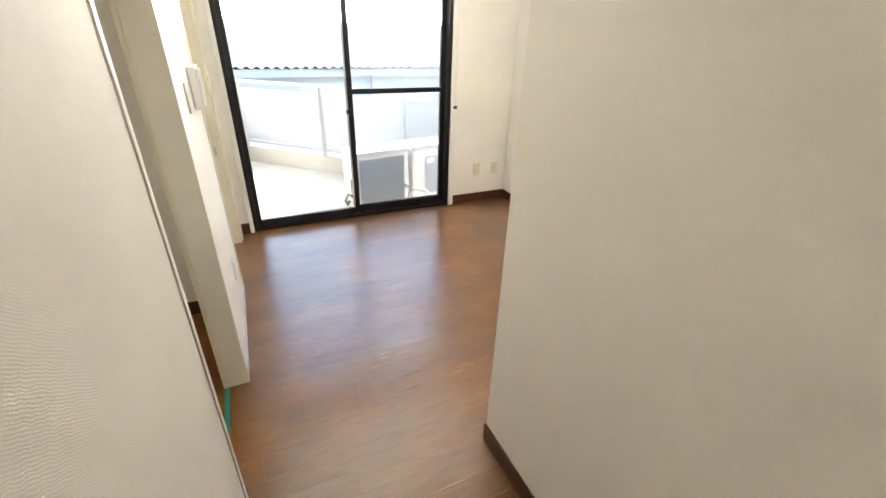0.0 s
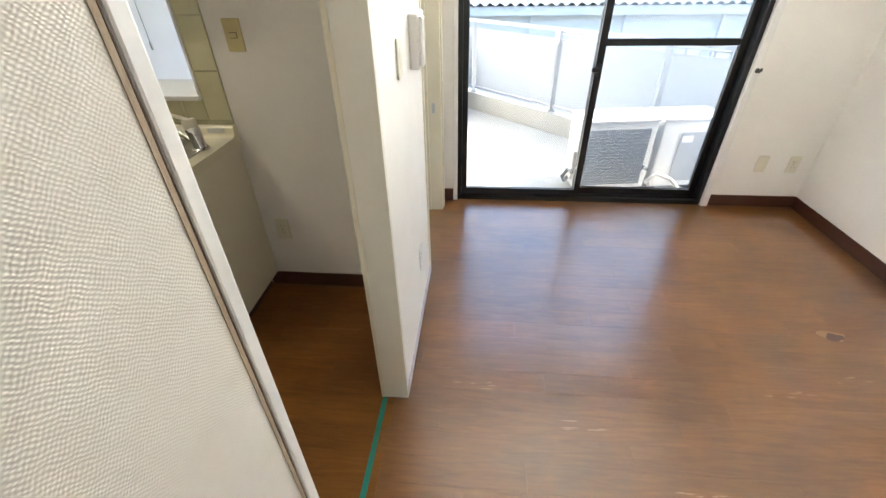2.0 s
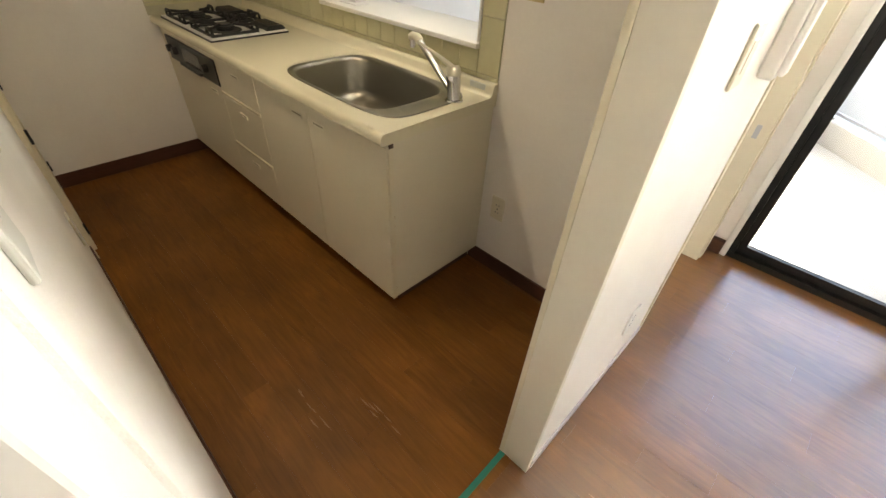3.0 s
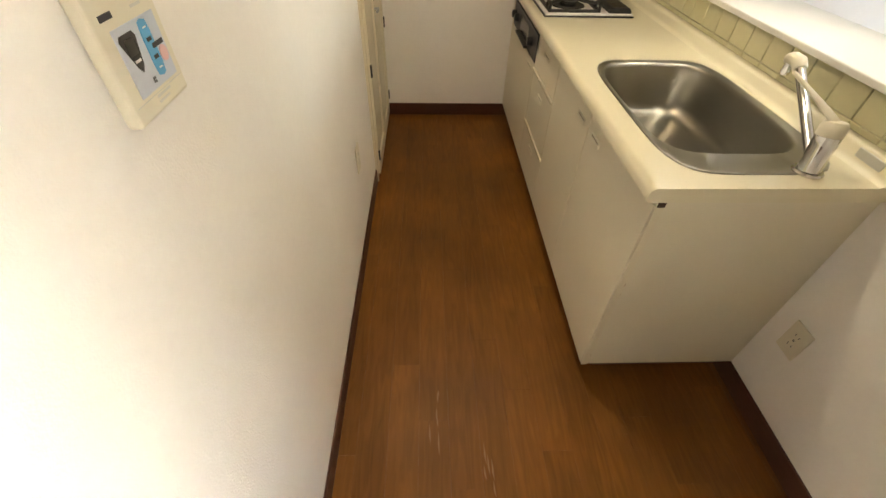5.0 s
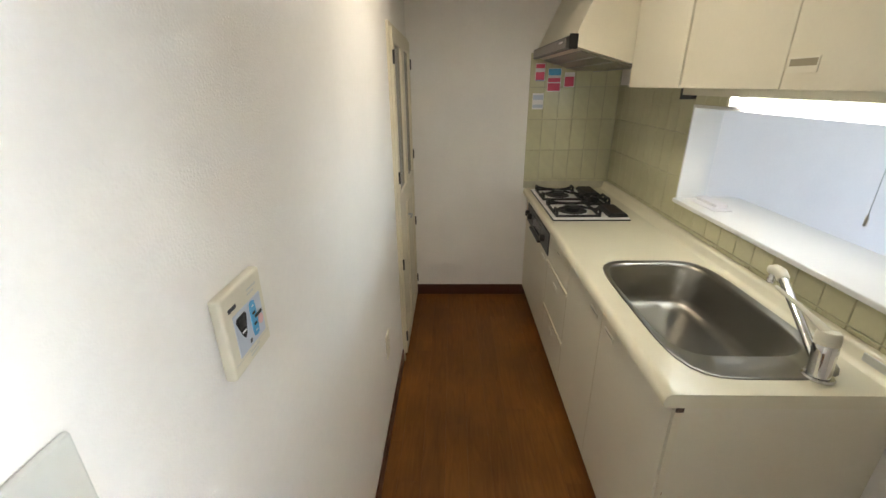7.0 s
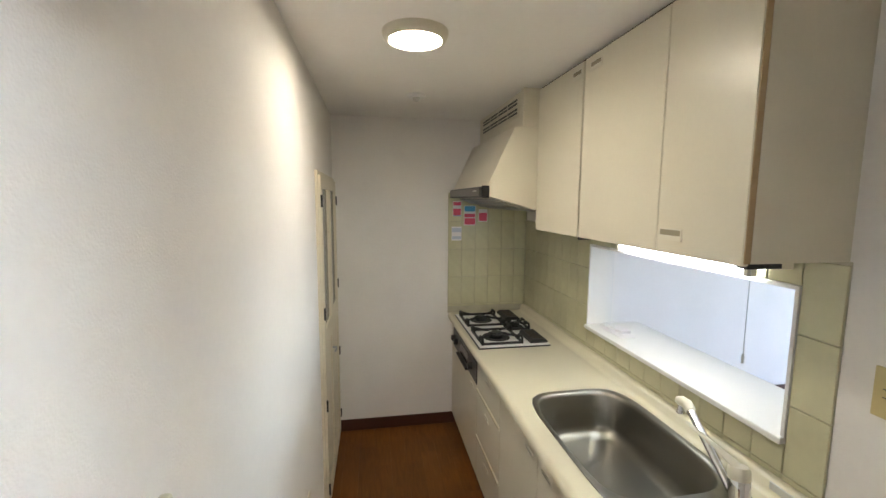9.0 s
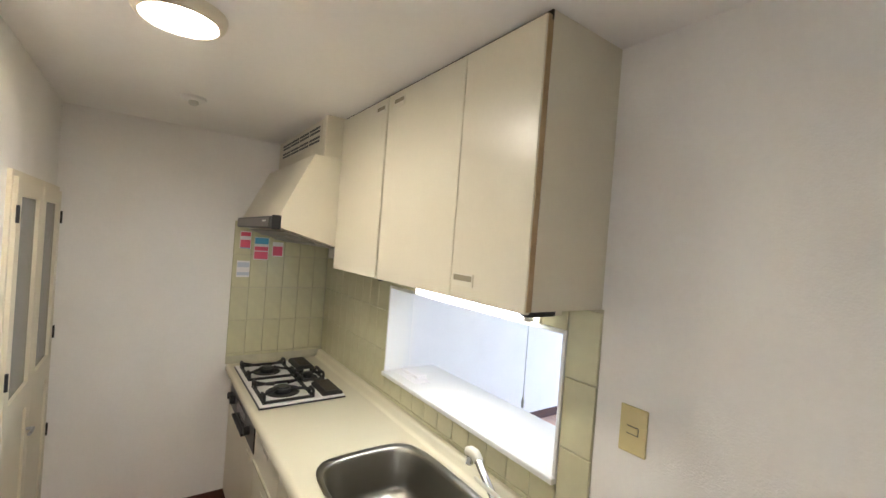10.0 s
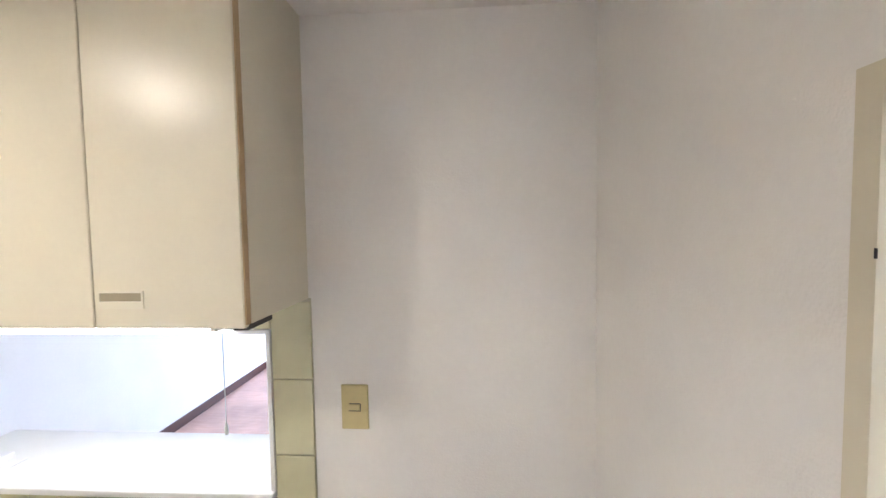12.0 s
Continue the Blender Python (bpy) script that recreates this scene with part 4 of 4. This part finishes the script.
# ---- wall plates ----
def plate(name, at, normal, label, material, kind="outlet"):
    """A wall plate 70 x 116 mm, built facing -y and turned to face the room."""
    p = thing(name, at, label, "socket" if kind != "switch" else "light switch", rot={"-y": 0, "+x": 90, "+y": 180, "-x": -90}[normal])
    part("cover", box(-0.035, 0.035, -0.007, 0, -0.058, 0.058, bevel=0.003), material, p)
    if kind == "switch":
        r = part("rocker", box(-0.013, 0.013, -0.0095, -0.0065, -0.008, 0.008, bevel=0.001, seg=1), material, p, "small raised rocker")
        part("surround", boxes((-0.015, 0.015, -0.0078, -0.0066, -0.0105, -0.0085), (-0.015, 0.015, -0.0078, -0.0066, 0.0085, 0.0105), (0.0135, 0.0155, -0.0078, -0.0066, -0.0085, 0.0085)), M_INK, p)
    elif kind == "outlet":
        for dz in (-0.02, 0.02):
            part("slots", boxes((-0.008, -0.006, -0.0074, -0.0066, dz - 0.005, dz + 0.005), (0.006, 0.008, -0.0074, -0.0066, dz - 0.004, dz + 0.004)), M_INK, p)
        part("earth_hole", boxes((-0.003, 0.003, -0.0074, -0.0066, -0.003, 0.003)), M_INK, p)
    else:
        part("inset", box(-0.012, 0.012, -0.0085, -0.0065, -0.03, 0.03, bevel=0.001, seg=1), material, p)
    return p


plate("wall_outlet", (-0.993, YN, 0.362), "-y", "ivory double socket low on the kitchen wall", M_IVORY)
plate("light_switch", (-0.976, YN, 1.245), "-y", "yellowed switch plate on the kitchen wall", M_BEIGE, "switch")
plate("light_switch", (-0.484, YS, 1.243), "+y", "pale grey switch plate beside the hot-water remote", M_GREYP, "switch")
plate("wall_outlet", (-1.85, YS, 0.455), "+y", "ivory socket low on the papered kitchen wall", M_IVORY)
plate("wall_outlet", (2.08, LY, 0.32), "-y", "ivory socket with black holes under the window wall", M_IVORY)
plate("antenna_socket", (1.88, LY, 0.32), "-y", "ivory blank antenna plate beside the socket", M_IVORY, "blank")
plate("light_switch", (PL, 5.265, 1.225), "+x", "ivory switch plate near the partition's free end", M_IVORY, "blank")
plate("wall_outlet", (PL, 5.47, 0.33), "+x", "white socket low on the partition", M_WHITE)
ic = thing("intercom", (PL, 5.56, 1.235), "white wall intercom box on the partition", "intercom", rot=90)
part("case", box(-0.075, 0.075, -0.035, 0, -0.09, 0.09, bevel=0.006), M_WHITE, ic)
part("handset", box(-0.065, -0.02, -0.05, -0.0345, -0.08, 0.08, bevel=0.006), M_WHITE, ic)


def remote():
    r = thing("water_heater_remote", (-0.768, YS, 1.242), "ivory wall remote for the water heater, with blue keys", "remote control", rot=180)
    r.scale = (0.82, 1.0, 0.92)
    part("case", box(-0.066, 0.066, -0.016, 0, -0.065, 0.065, bevel=0.005, seg=3), M_IVORY, r)
    part("face_panel", box(-0.042, 0.05, -0.0168, -0.0155, -0.04, 0.028, bevel=0.0004, seg=1), M_PANEL, r, "pale blue face panel")
    part("display", prism([(-0.038, 0.016), (-0.034, 0.021), (-0.008, 0.021), (-0.004, 0.016), (-0.012, -0.012), (-0.018, -0.018), (-0.024, -0.012)], "y", -0.0175, -0.0166), M_DGREY, r, "dark wedge-shaped display")
    part("screen", boxes((-0.03, -0.012, -0.0179, -0.0174, 0.0, 0.016)), M_BLACK, r)
    part("temperature_key", prism(oval(0.017, -0.003, 0.0095, 0.029, 5, [2 * math.pi * i / 24 for i in range(24)]), "y", -0.0182, -0.0166), M_BLUE, r, "blue temperature key")
    for z in (0.017, -0.024):
        part("arrow", boxes((0.0135, 0.0205, -0.0186, -0.0181, z, z + 0.0015)), M_PAPERW, r)
    for z in (0.004, -0.014):
        part("key_label", boxes((0.012, 0.022, -0.0186, -0.0181, z, z + 0.004)), M_INK, r)
    part("print_strip", boxes((0.018, 0.043, -0.0188, -0.0183, -0.004, 0.001)), M_INK, r)
    part("fill_key", prism(oval(0.038, -0.014, 0.0085, 0.0085, 2, [2 * math.pi * i / 20 for i in range(20)]), "y", -0.0178, -0.0166), M_ROSE, r, "pink key")
    part("display_text", boxes((-0.026, -0.014, -0.0181, -0.0176, -0.007, -0.0045)), M_PAPERW, r)
    part("corner_mark", boxes((-0.0065, -0.0045, -0.0172, -0.0167, -0.034, -0.028), (-0.0035, -0.0005, -0.0172, -0.0167, -0.034, -0.0315), (-0.0035, -0.0005, -0.0172, -0.0167, -0.0305, -0.028)), M_INK, r)
    part("flap_line", boxes((-0.058, 0.058, -0.0163, -0.0158, -0.0445, -0.0437)), M_GREYP, r)
    part("nameplate", boxes((-0.05, -0.026, -0.0164, -0.0158, 0.037, 0.043)), M_INK, r)
    for x0, x1, z in ((0.012, 0.044, 0.044), (0.012, 0.034, 0.037), (-0.012, 0.022, -0.049), (-0.012, 0.016, -0.055)):
        part("print_line", boxes((x0, x1, -0.0163, -0.0158, z, z + 0.0028)), M_GREYP, r)


remote()


# ---- cupboard in the south wall ----
def cupboard():
    x0, x1, zt, y = XW + 0.012, -2.34, 1.806, YS
    c = thing("pantry_cupboard", ((x0 + x1) / 2, y, 0.0), "cream built-in cupboard with two glazed doors", "cupboard")
    part("frame", boxes((x0, x0 + 0.02, y, y + 0.012, 0.0, zt), (x1 - 0.02, x1, y, y + 0.012, 0.0, zt), (x0 + 0.02, x1 - 0.02, y, y + 0.012, zt - 0.02, zt)), M_CREAM, c)
    mid = (x0 + x1) / 2
    for a, b in ((x0 + 0.021, mid - 0.001), (mid + 0.001, x1 - 0.021)):
        ya, yb = y + 0.001, y + 0.024
        d = part("door", boxes((a, a + 0.06, ya, yb, 0.04, zt - 0.022), (b - 0.06, b, ya, yb, 0.04, zt - 0.022), (a + 0.06, b - 0.06, ya, yb, zt - 0.085, zt - 0.022), (a + 0.06, b - 0.06, ya, yb, 0.9, 1.0), (a + 0.06, b - 0.06, ya, yb, 0.04, 0.12), (a + 0.06, b - 0.06, ya + 0.002, yb - 0.008, 0.12, 0.9)), M_CREAM, c)
        part("pane", boxes((a + 0.06, b - 0.06, ya + 0.006, ya + 0.011, 1.0, zt - 0.085)), M_OBSCURE, d, "grey obscure glass")
        hx = b if b > mid + 0.1 else a
        for z in (0.16, 0.62, 1.1, 1.66):
            part("hinge", cyl((hx, yb + 0.003, z - 0.03), (hx, yb + 0.003, z + 0.03), 0.005, n=10), M_BRONZE, d)
    part("handle", tube([(mid + 0.035, y + 0.0235, 0.8), (mid + 0.035, y + 0.045, 0.8), (mid + 0.075, y + 0.047, 0.8), (mid + 0.1, y + 0.044, 0.8)], 0.006), M_ALU, c, "small metal handle")


cupboard()

# ---- stickers on the tiles ----
def sticker(y0, y1, z0, z1, label, bands):
    s = thing("wall_sticker", (XW + 0.009, (y0 + y1) / 2, z0), label, "sticker", "stickers behind the hob")
    part("sheet", boxes((XW + 0.0082, XW + 0.0092, y0, y1, z0, z1)), M_PAPERW, s)
    for m, a, b in bands:
        part("print", boxes((XW + 0.0091, XW + 0.0096, y0 + 0.003, y1 - 0.003, z0 + a * (z1 - z0), z0 + b * (z1 - z0))), m, s)


sticker(5.068, 5.13, 1.555, 1.66, "small pink and white warning sticker on green tiles", [(M_PINK, 0.02, 0.5), (M_PINK, 0.72, 0.95), (M_BLUE, 0.0, 0.06)])
sticker(5.15, 5.235, 1.49, 1.63, "blue and pink warning sticker on green tiles", [(M_BLUE, 0.7, 0.97), (M_PINK, 0.03, 0.36), (M_PINK, 0.4, 0.58)])
sticker(5.257, 5.322, 1.515, 1.605, "small pink warning sticker on green tiles", [(M_PINK, 0.05, 0.7)])
sticker(5.06, 5.133, 1.38, 1.48, "white paper label on green tiles", [(M_PANEL, 0.6, 0.9), (M_PANEL, 0.1, 0.3)])

tagged(part("floor_tape", boxes((PK + 0.002, PK + 0.022, 4.30, PEND - 0.02, 0.0006, 0.0012)), M_TAPE), "strip of green masking tape on the floor", "tape")

chip = thing("floor_chip", (1.66, 5.41, 0.0), "dark dented chip in the plank floor with pale edges", "floor damage")
_ang = [2 * math.pi * i / 22 for i in range(22)]
part("pale_edge", prism([(1.66 + 0.055 * math.cos(a) * (1 + 0.25 * math.sin(3 * a)), 5.41 + 0.035 * math.sin(a) * (1 + 0.2 * math.cos(2 * a + 1))) for a in _ang], "z", 0.0002, 0.0006), M_CHIP, chip)
part("dark_hollow", prism([(1.668 + 0.04 * math.cos(a) * (1 + 0.2 * math.sin(2 * a)), 5.402 + 0.024 * math.sin(a) * (1 + 0.25 * math.cos(3 * a))) for a in _ang], "z", 0.0006, 0.0009), M_BASE, chip)
_rng = random.Random(5)
for _cx, _cy, _n in ((1.28, 5.06, 5), (0.42, 4.86, 7), (0.02, 5.02, 5), (0.75, 4.62, 6), (1.55, 5.15, 4), (-0.95, 4.55, 6), (-0.75, 4.72, 6)):
    sc = thing("floor_scuff", (_cx, _cy, 0.0), "pale scratches worn into the brown planks", "floor damage", "scuffs in the planks")
    for _i in range(_n):
        _x, _y, _l = _cx + _rng.uniform(-0.09, 0.09), _cy + _rng.uniform(-0.02, 0.02), _rng.uniform(0.012, 0.04)
        part("scratch", prism([(_x - _l, _y), (_x - _l * 0.3, _y + 0.003), (_x + _l, _y + _rng.uniform(0.001, 0.005)), (_x + _l * 0.2, _y - 0.002)], "z", 0.0001, 0.0004), M_CHIP, sc)

# ---- balcony and outside ----
structure("ground", boxes((-400, 400, -300, 700, -3.6, -3.2)), M_GROUND, "grey ground far below the balcony", "ground")
RA, RB = Vector((-0.9, 10.45, 0)), Vector((2.55, 7.0, 0))
RD = (RB - RA).normalized()
RN = Vector((RD.y, -RD.x, 0))
structure("balcony_floor", prism([(PL, LY + 0.12), (LX + 0.4, LY + 0.12), (2.6, 7.05), (-0.27, 9.92)], "z", -0.34, -0.16), M_CONC, "sunlit pale concrete balcony floor", "balcony")


def along(x):
    return Vector((x, 9.55 - x, 0))


def strip(x0, x1, w, z0, z1, off=0.0):
    a, b = along(x0) + RN * off, along(x1) + RN * off
    n = RN * w
    return prism([(a.x - n.x, a.y - n.y), (b.x - n.x, b.y - n.y), (b.x + n.x, b.y + n.y), (a.x + n.x, a.y + n.y)], "z", z0, z1)


structure("balcony_kerb", strip(-0.36, 2.5, 0.07, -0.16, 0.05), M_CONC, "low stained concrete kerb under the railing", "kerb")
rail = thing("balcony_railing", tuple(along(0.8)), "silver aluminium balcony railing with frosted panels", "railing")
part("top_rail", strip(-0.36, 2.5, 0.02, 0.87, 0.9), M_ALU, rail)
part("lower_rail", strip(-0.36, 2.5, 0.014, 0.10, 0.125), M_ALU, rail)
for _x in (-0.107, 0.791, 1.603, 2.4):
    _q = along(_x)
    _post = part("post", boxes((_q.x - 0.022, _q.x + 0.022, _q.y - 0.022, _q.y + 0.022, 0.05, 0.8705)), M_ALU, rail)
    part("foot", box(_q.x - 0.04, _q.x + 0.04, _q.y - 0.04, _q.y + 0.04, 0.05, 0.075, bevel=0.006), M_ALU, _post)
for _a, _b in ((-0.34, -0.135), (-0.08, 0.763), (0.82, 1.575), (1.632, 2.37)):
    part("panel", strip(_a, _b, 0.004, 0.13, 0.80), M_FROST, rail, "frosted white panel")
for _x in (0.791, 1.603):
    _q = along(_x) - RN * -0.03
    arm = thing("pole_bracket", (_q.x, _q.y, 0.79), "perforated aluminium laundry pole bracket on the railing", "bracket", "laundry brackets", rot=-38)
    bm = bmesh.new()
    for i in range(4):
        a = 0.01 + 0.11 * i
        for z0, z1 in ((0.0, 0.014), (0.051, 0.065)):
            box(a, a + 0.11, -0.008, 0.008, z0, z1, bm=bm)
        box(a, a + 0.022, -0.008, 0.008, 0.014, 0.051, bm=bm)
    box(0.45, 0.475, -0.008, 0.008, 0.0, 0.075, bm=bm)
    part("arm", bm, M_ALU, arm)
    part("clamp", box(-0.03, 0.03, -0.03, 0.03, -0.03, 0.09, bevel=0.008), M_ALU, arm)


def outdoor_unit(x, y, w, rot, label, coil=True):
    u = thing("outdoor_unit", (x, y, -0.16), label, "air conditioner", "outdoor units", rot=rot)
    d, h = 0.30, 0.55
    part("foot", boxes((0.06, 0.14, -0.02, d + 0.02, 0, 0.05)), M_ACGRILL, u)
    part("foot", boxes((w - 0.14, w - 0.06, -0.02, d + 0.02, 0, 0.05)), M_ACGRILL, u)
    part("casing", box(0, w, 0, d, 0.05, h + 0.05, bevel=0.012), M_ACBODY, u)
    part("lid", box(-0.006, w + 0.006, -0.006, d + 0.006, h + 0.0505, h + 0.072, bevel=0.006), M_ACBODY, u)
    if coil:
        g = part("coil_panel", boxes((0.05, w - 0.05, -0.004, -0.0005, 0.09, h)), M_ACGRILL, u, "dark finned coil")
        for i in range(16):
            z = 0.1 + i * (h - 0.11) / 16
            part("fin", boxes((0.045, w - 0.045, -0.007, -0.004, z, z + 0.006)), M_ACGRILL, g)
    else:
        part("service_panel", box(0.155, w - 0.02, -0.005, -0.0005, 0.1, h - 0.04, bevel=0.002, seg=1), M_ACSIDE, u, "grey service panel")
        part("rating_label", boxes((0.175, 0.26, -0.0065, -0.005, h - 0.12, h - 0.07)), M_PAPERW, u, "white rating label")
    part("valve_cover", box(-0.03, -0.0005, 0.06, 0.2, 0.12, 0.36, bevel=0.008), M_ACBODY, u)
    part("hose", tube([(-0.015, 0.12, 0.13), (-0.06, 0.1, 0.1), (-0.1, 0.05, 0.16), (-0.08, 0.0, 0.24), (-0.03, 0.03, 0.2)], 0.016), M_ACGRILL, u)
    return u


outdoor_unit(0.785, 7.1, 0.585, 9, "white outdoor air-conditioning unit with dark coil side")
outdoor_unit(1.405, 7.19, 0.5, 9, "white outdoor air-conditioning unit beside another", False)
tagged(part("drain_pipe", tube([(1.32, 7.08, -0.02), (1.4, 7.08, 0.06), (1.5, 7.05, 0.03), (1.58, 7.0, -0.05), (1.62, 6.96, -0.14)], 0.017), M_ACBODY), "white curved drain hose on the balcony floor", "hose")


def shed():
    s = thing("neighbour_building", (3.0, 15.0, -3.2), "pale blue building with a corrugated roof", "building")
    ye, ze, yr, zr = 14.0, 0.74, 19.5, 1.62
    x0, x1 = -14.0, 24.0
    part("wall", boxes((x0 + 0.5, x1 - 0.5, ye + 0.35, 25.0, -3.2, ze - 0.1)), M_SIDING, s)
    bm = bmesh.new()
    step = 0.03
    n = int((x1 - x0) / step)
    rows = [(ye, ze, 0.0), (yr, zr, 0.0), (25.0, ze, 0.0)]
    grid = []
    for yy, zz, _ in rows:
        grid.append([bm.verts.new((x0 + i * step, yy, zz + 0.03 * math.sin(2 * math.pi * i * step / 0.21))) for i in range(n + 1)])
    low = [bm.verts.new((v.co.x, v.co.y, v.co.z - 0.012)) for v in grid[0]]
    for a, b in zip(grid, grid[1:]):
        for i in range(n):
            bm.faces.new((a[i], a[i + 1], b[i + 1], b[i]))
    for i in range(n):
        bm.faces.new((low[i], low[i + 1], grid[0][i + 1], grid[0][i]))
    part("roof", bm, M_ROOF, s, "weathered corrugated sheets")
    part("eave_board", boxes((x0, x1, ye + 0.1, ye + 0.16, ze - 0.22, ze - 0.05)), M_SIDING, s)
    for i in range(19):
        xx = x0 + 1 + i * 2.0
        part("wall_post", boxes((xx, xx + 0.07, ye + 0.25, ye + 0.36, -3.2, ze - 0.1)), M_SIDING, s)
    part("roof_pipe", cyl((4.6, 15.3, 1.65), (5.15, 15.3, 0.8), 0.05), M_ALU, s)


shed()
_bm = bmesh.new()
_rows = []
for _i in range(61):
    _x = -260 + _i * 10
    _h = 3.0 + 9 * noise.noise(Vector((_x * 0.012, 3.1, 0))) + 3 * noise.noise(Vector((_x * 0.05, 1.7, 0)))
    _rows.append((_bm.verts.new((_x, 300, -3.2)), _bm.verts.new((_x, 330, max(0.5, _h))), _bm.verts.new((_x, 380, -3.2))))
for _a, _b in zip(_rows, _rows[1:]):
    _bm.faces.new((_a[0], _b[0], _b[1], _a[1]))
    _bm.faces.new((_a[1], _b[1], _b[2], _a[2]))
structure("backdrop", _bm, M_HILL, "hazy wooded hills in the distance", "hills")


# ---- tiles ----
def tile_field(parent, plane, spots):
    """Glazed tiles 100 x 200 mm on one shared mesh, cut ones on their own."""
    shared = {}
    for u0, u1, z0, z1 in spots:
        key = (round(u1 - u0, 3), round(z1 - z0, 3))
        if key not in shared:
            w, h = key
            bm = box(-w / 2 + 0.0015, w / 2 - 0.0015, 0, 0.007, -h / 2 + 0.0015, h / 2 - 0.0015) if plane == "y" else box(0, 0.007, -w / 2 + 0.0015, w / 2 - 0.0015, -h / 2 + 0.0015, h / 2 - 0.0015)
            bmesh.ops.bevel(bm, geom=list(bm.edges), offset=0.0018, segments=1, affect='EDGES')
            me = bpy.data.meshes.new("tile")
            bm.to_mesh(me)
            bm.free()
            me.materials.append(M_TILE)
            shared[key] = me
        ob = new("tile", shared[key])
        ob.parent = parent
        c = ((u0 + u1) / 2, (z0 + z1) / 2)
        if plane == "y":
            ob.location = (c[0], YN - 0.0075, c[1])
        else:
            ob.location = (XW + 0.0005, c[0], c[1])
        ob.rotation_euler = (random.uniform(-0.004, 0.004), random.uniform(-0.002, 0.002), random.uniform(-0.004, 0.004))


zrows = [(0.914, 1.115), (1.115, 1.316), (1.316, 1.517)]
west = structure("tiled_splashback_west", boxes((XW, XW + 0.0025, 5.036, YN, 0.85, 1.72)), M_GROUT, "pale green glazed tiles behind the hob", "tiles")
ycols = [(5.036 + 0.0985 * i, min(5.036 + 0.0985 * (i + 1), YN - 0.008)) for i in range(6)]
tile_field(west, "x", [(a, b, c, d) for a, b in ycols for c, d in [(0.8965, 0.914)] + zrows + [(1.517, 1.718)]])
north = structure("tiled_splashback_north", boxes((XW + 0.003, PSX0, YN - 0.0025, YN - 0.0002, 0.88, 1.525), (PSX1, -1.083, YN - 0.0025, YN - 0.0002, 0.88, 1.525), (PSX0, PSX1, YN - 0.0025, YN - 0.0002, 0.88, PSZ0 - 0.021), (PSX0, PSX1, YN - 0.0025, YN - 0.0002, PSZ1 + 0.001, 1.525)), M_GROUT, "pale green glazed tiles around the serving hatch", "tiles")
spots = []
xs = [XW + 0.008 + 0.1 * i for i in range(21)] + [-1.083]
edges_x = sorted({round(v, 4) for v in [x for x in xs if not (PSX0 - 0.03 < x < PSX0 + 0.03) and not (PSX1 - 0.03 < x < PSX1 + 0.03)] + [PSX0, PSX1]})
for a, b in zip(edges_x, edges_x[1:]):
    if b - a < 0.02:
        continue
    inside = a >= PSX0 - 0.001 and b <= PSX1 + 0.001
    for c, d in [(0.8965, 0.914)] + zrows:
        if not inside:
            spots.append((a, b, c, d))
        else:
            if c < PSZ0 - 0.03:
                spots.append((a, b, c, min(d, PSZ0 - 0.021)))
            if d > PSZ1 + 0.02:
                spots.append((a, b, PSZ1 + 0.001, d))
tile_field(north, "y", spots)


# ---- floor planks ----
def planks():
    shared = {}
    rows = []
    w = 0.1
    y = 2.2
    while y < LY + 0.02:
        y1 = min(y + w, LY + 0.02)
        if y1 <= YS + 0.002:
            x0, x1 = PL, HR
        elif y1 <= YN + 0.1:
            x0, x1 = XW, LX
        else:
            x0, x1 = PK + 0.002, LX
        rows.append((y, y1, x0, x1))
        y += w
    k = 0
    for y0, y1, x0, x1 in rows:
        x = x0 - (0.15 + 0.37 * ((k * 5) % 7) / 7 * 2)
        k += 1
        while x < x1:
            a, b = max(x, x0), min(x + 0.91, x1)
            x += 0.91
            if b - a < 0.03:
                continue
            cut = (PK + PL) / 2              # the wax ends at the threshold
            for a, b in (((a, cut), (cut, b)) if a < cut - 0.02 and b > cut + 0.02 and YS < y1 < YN else ((a, b),)):
                worn = (a + b) / 2 < cut and y1 < YN
                key = (round(b - a, 3), round(y1 - y0, 3), worn)
                if key not in shared:
                    L, W, _ = key
                    bm = box(-L / 2 + 0.0001, L / 2 - 0.0001, -W / 2 + 0.0001, W / 2 - 0.0001, -0.0118, 0.0)
                    bmesh.ops.bevel(bm, geom=[e for e in bm.edges if all(v.co.z > -0.001 for v in e.verts)], offset=0.00025, segments=1, affect='EDGES')
                    me = bpy.data.meshes.new("plank")
                    bm.to_mesh(me)
                    bm.free()
                    me.materials.append(M_FLOOR_K if worn else M_FLOOR)
                    shared[key] = me
                ob = new("plank", shared[key])
                ob.parent = FLOOR
                ob.location = ((a + b) / 2, (y0 + y1) / 2, random.uniform(-0.00012, 0.0))


planks()
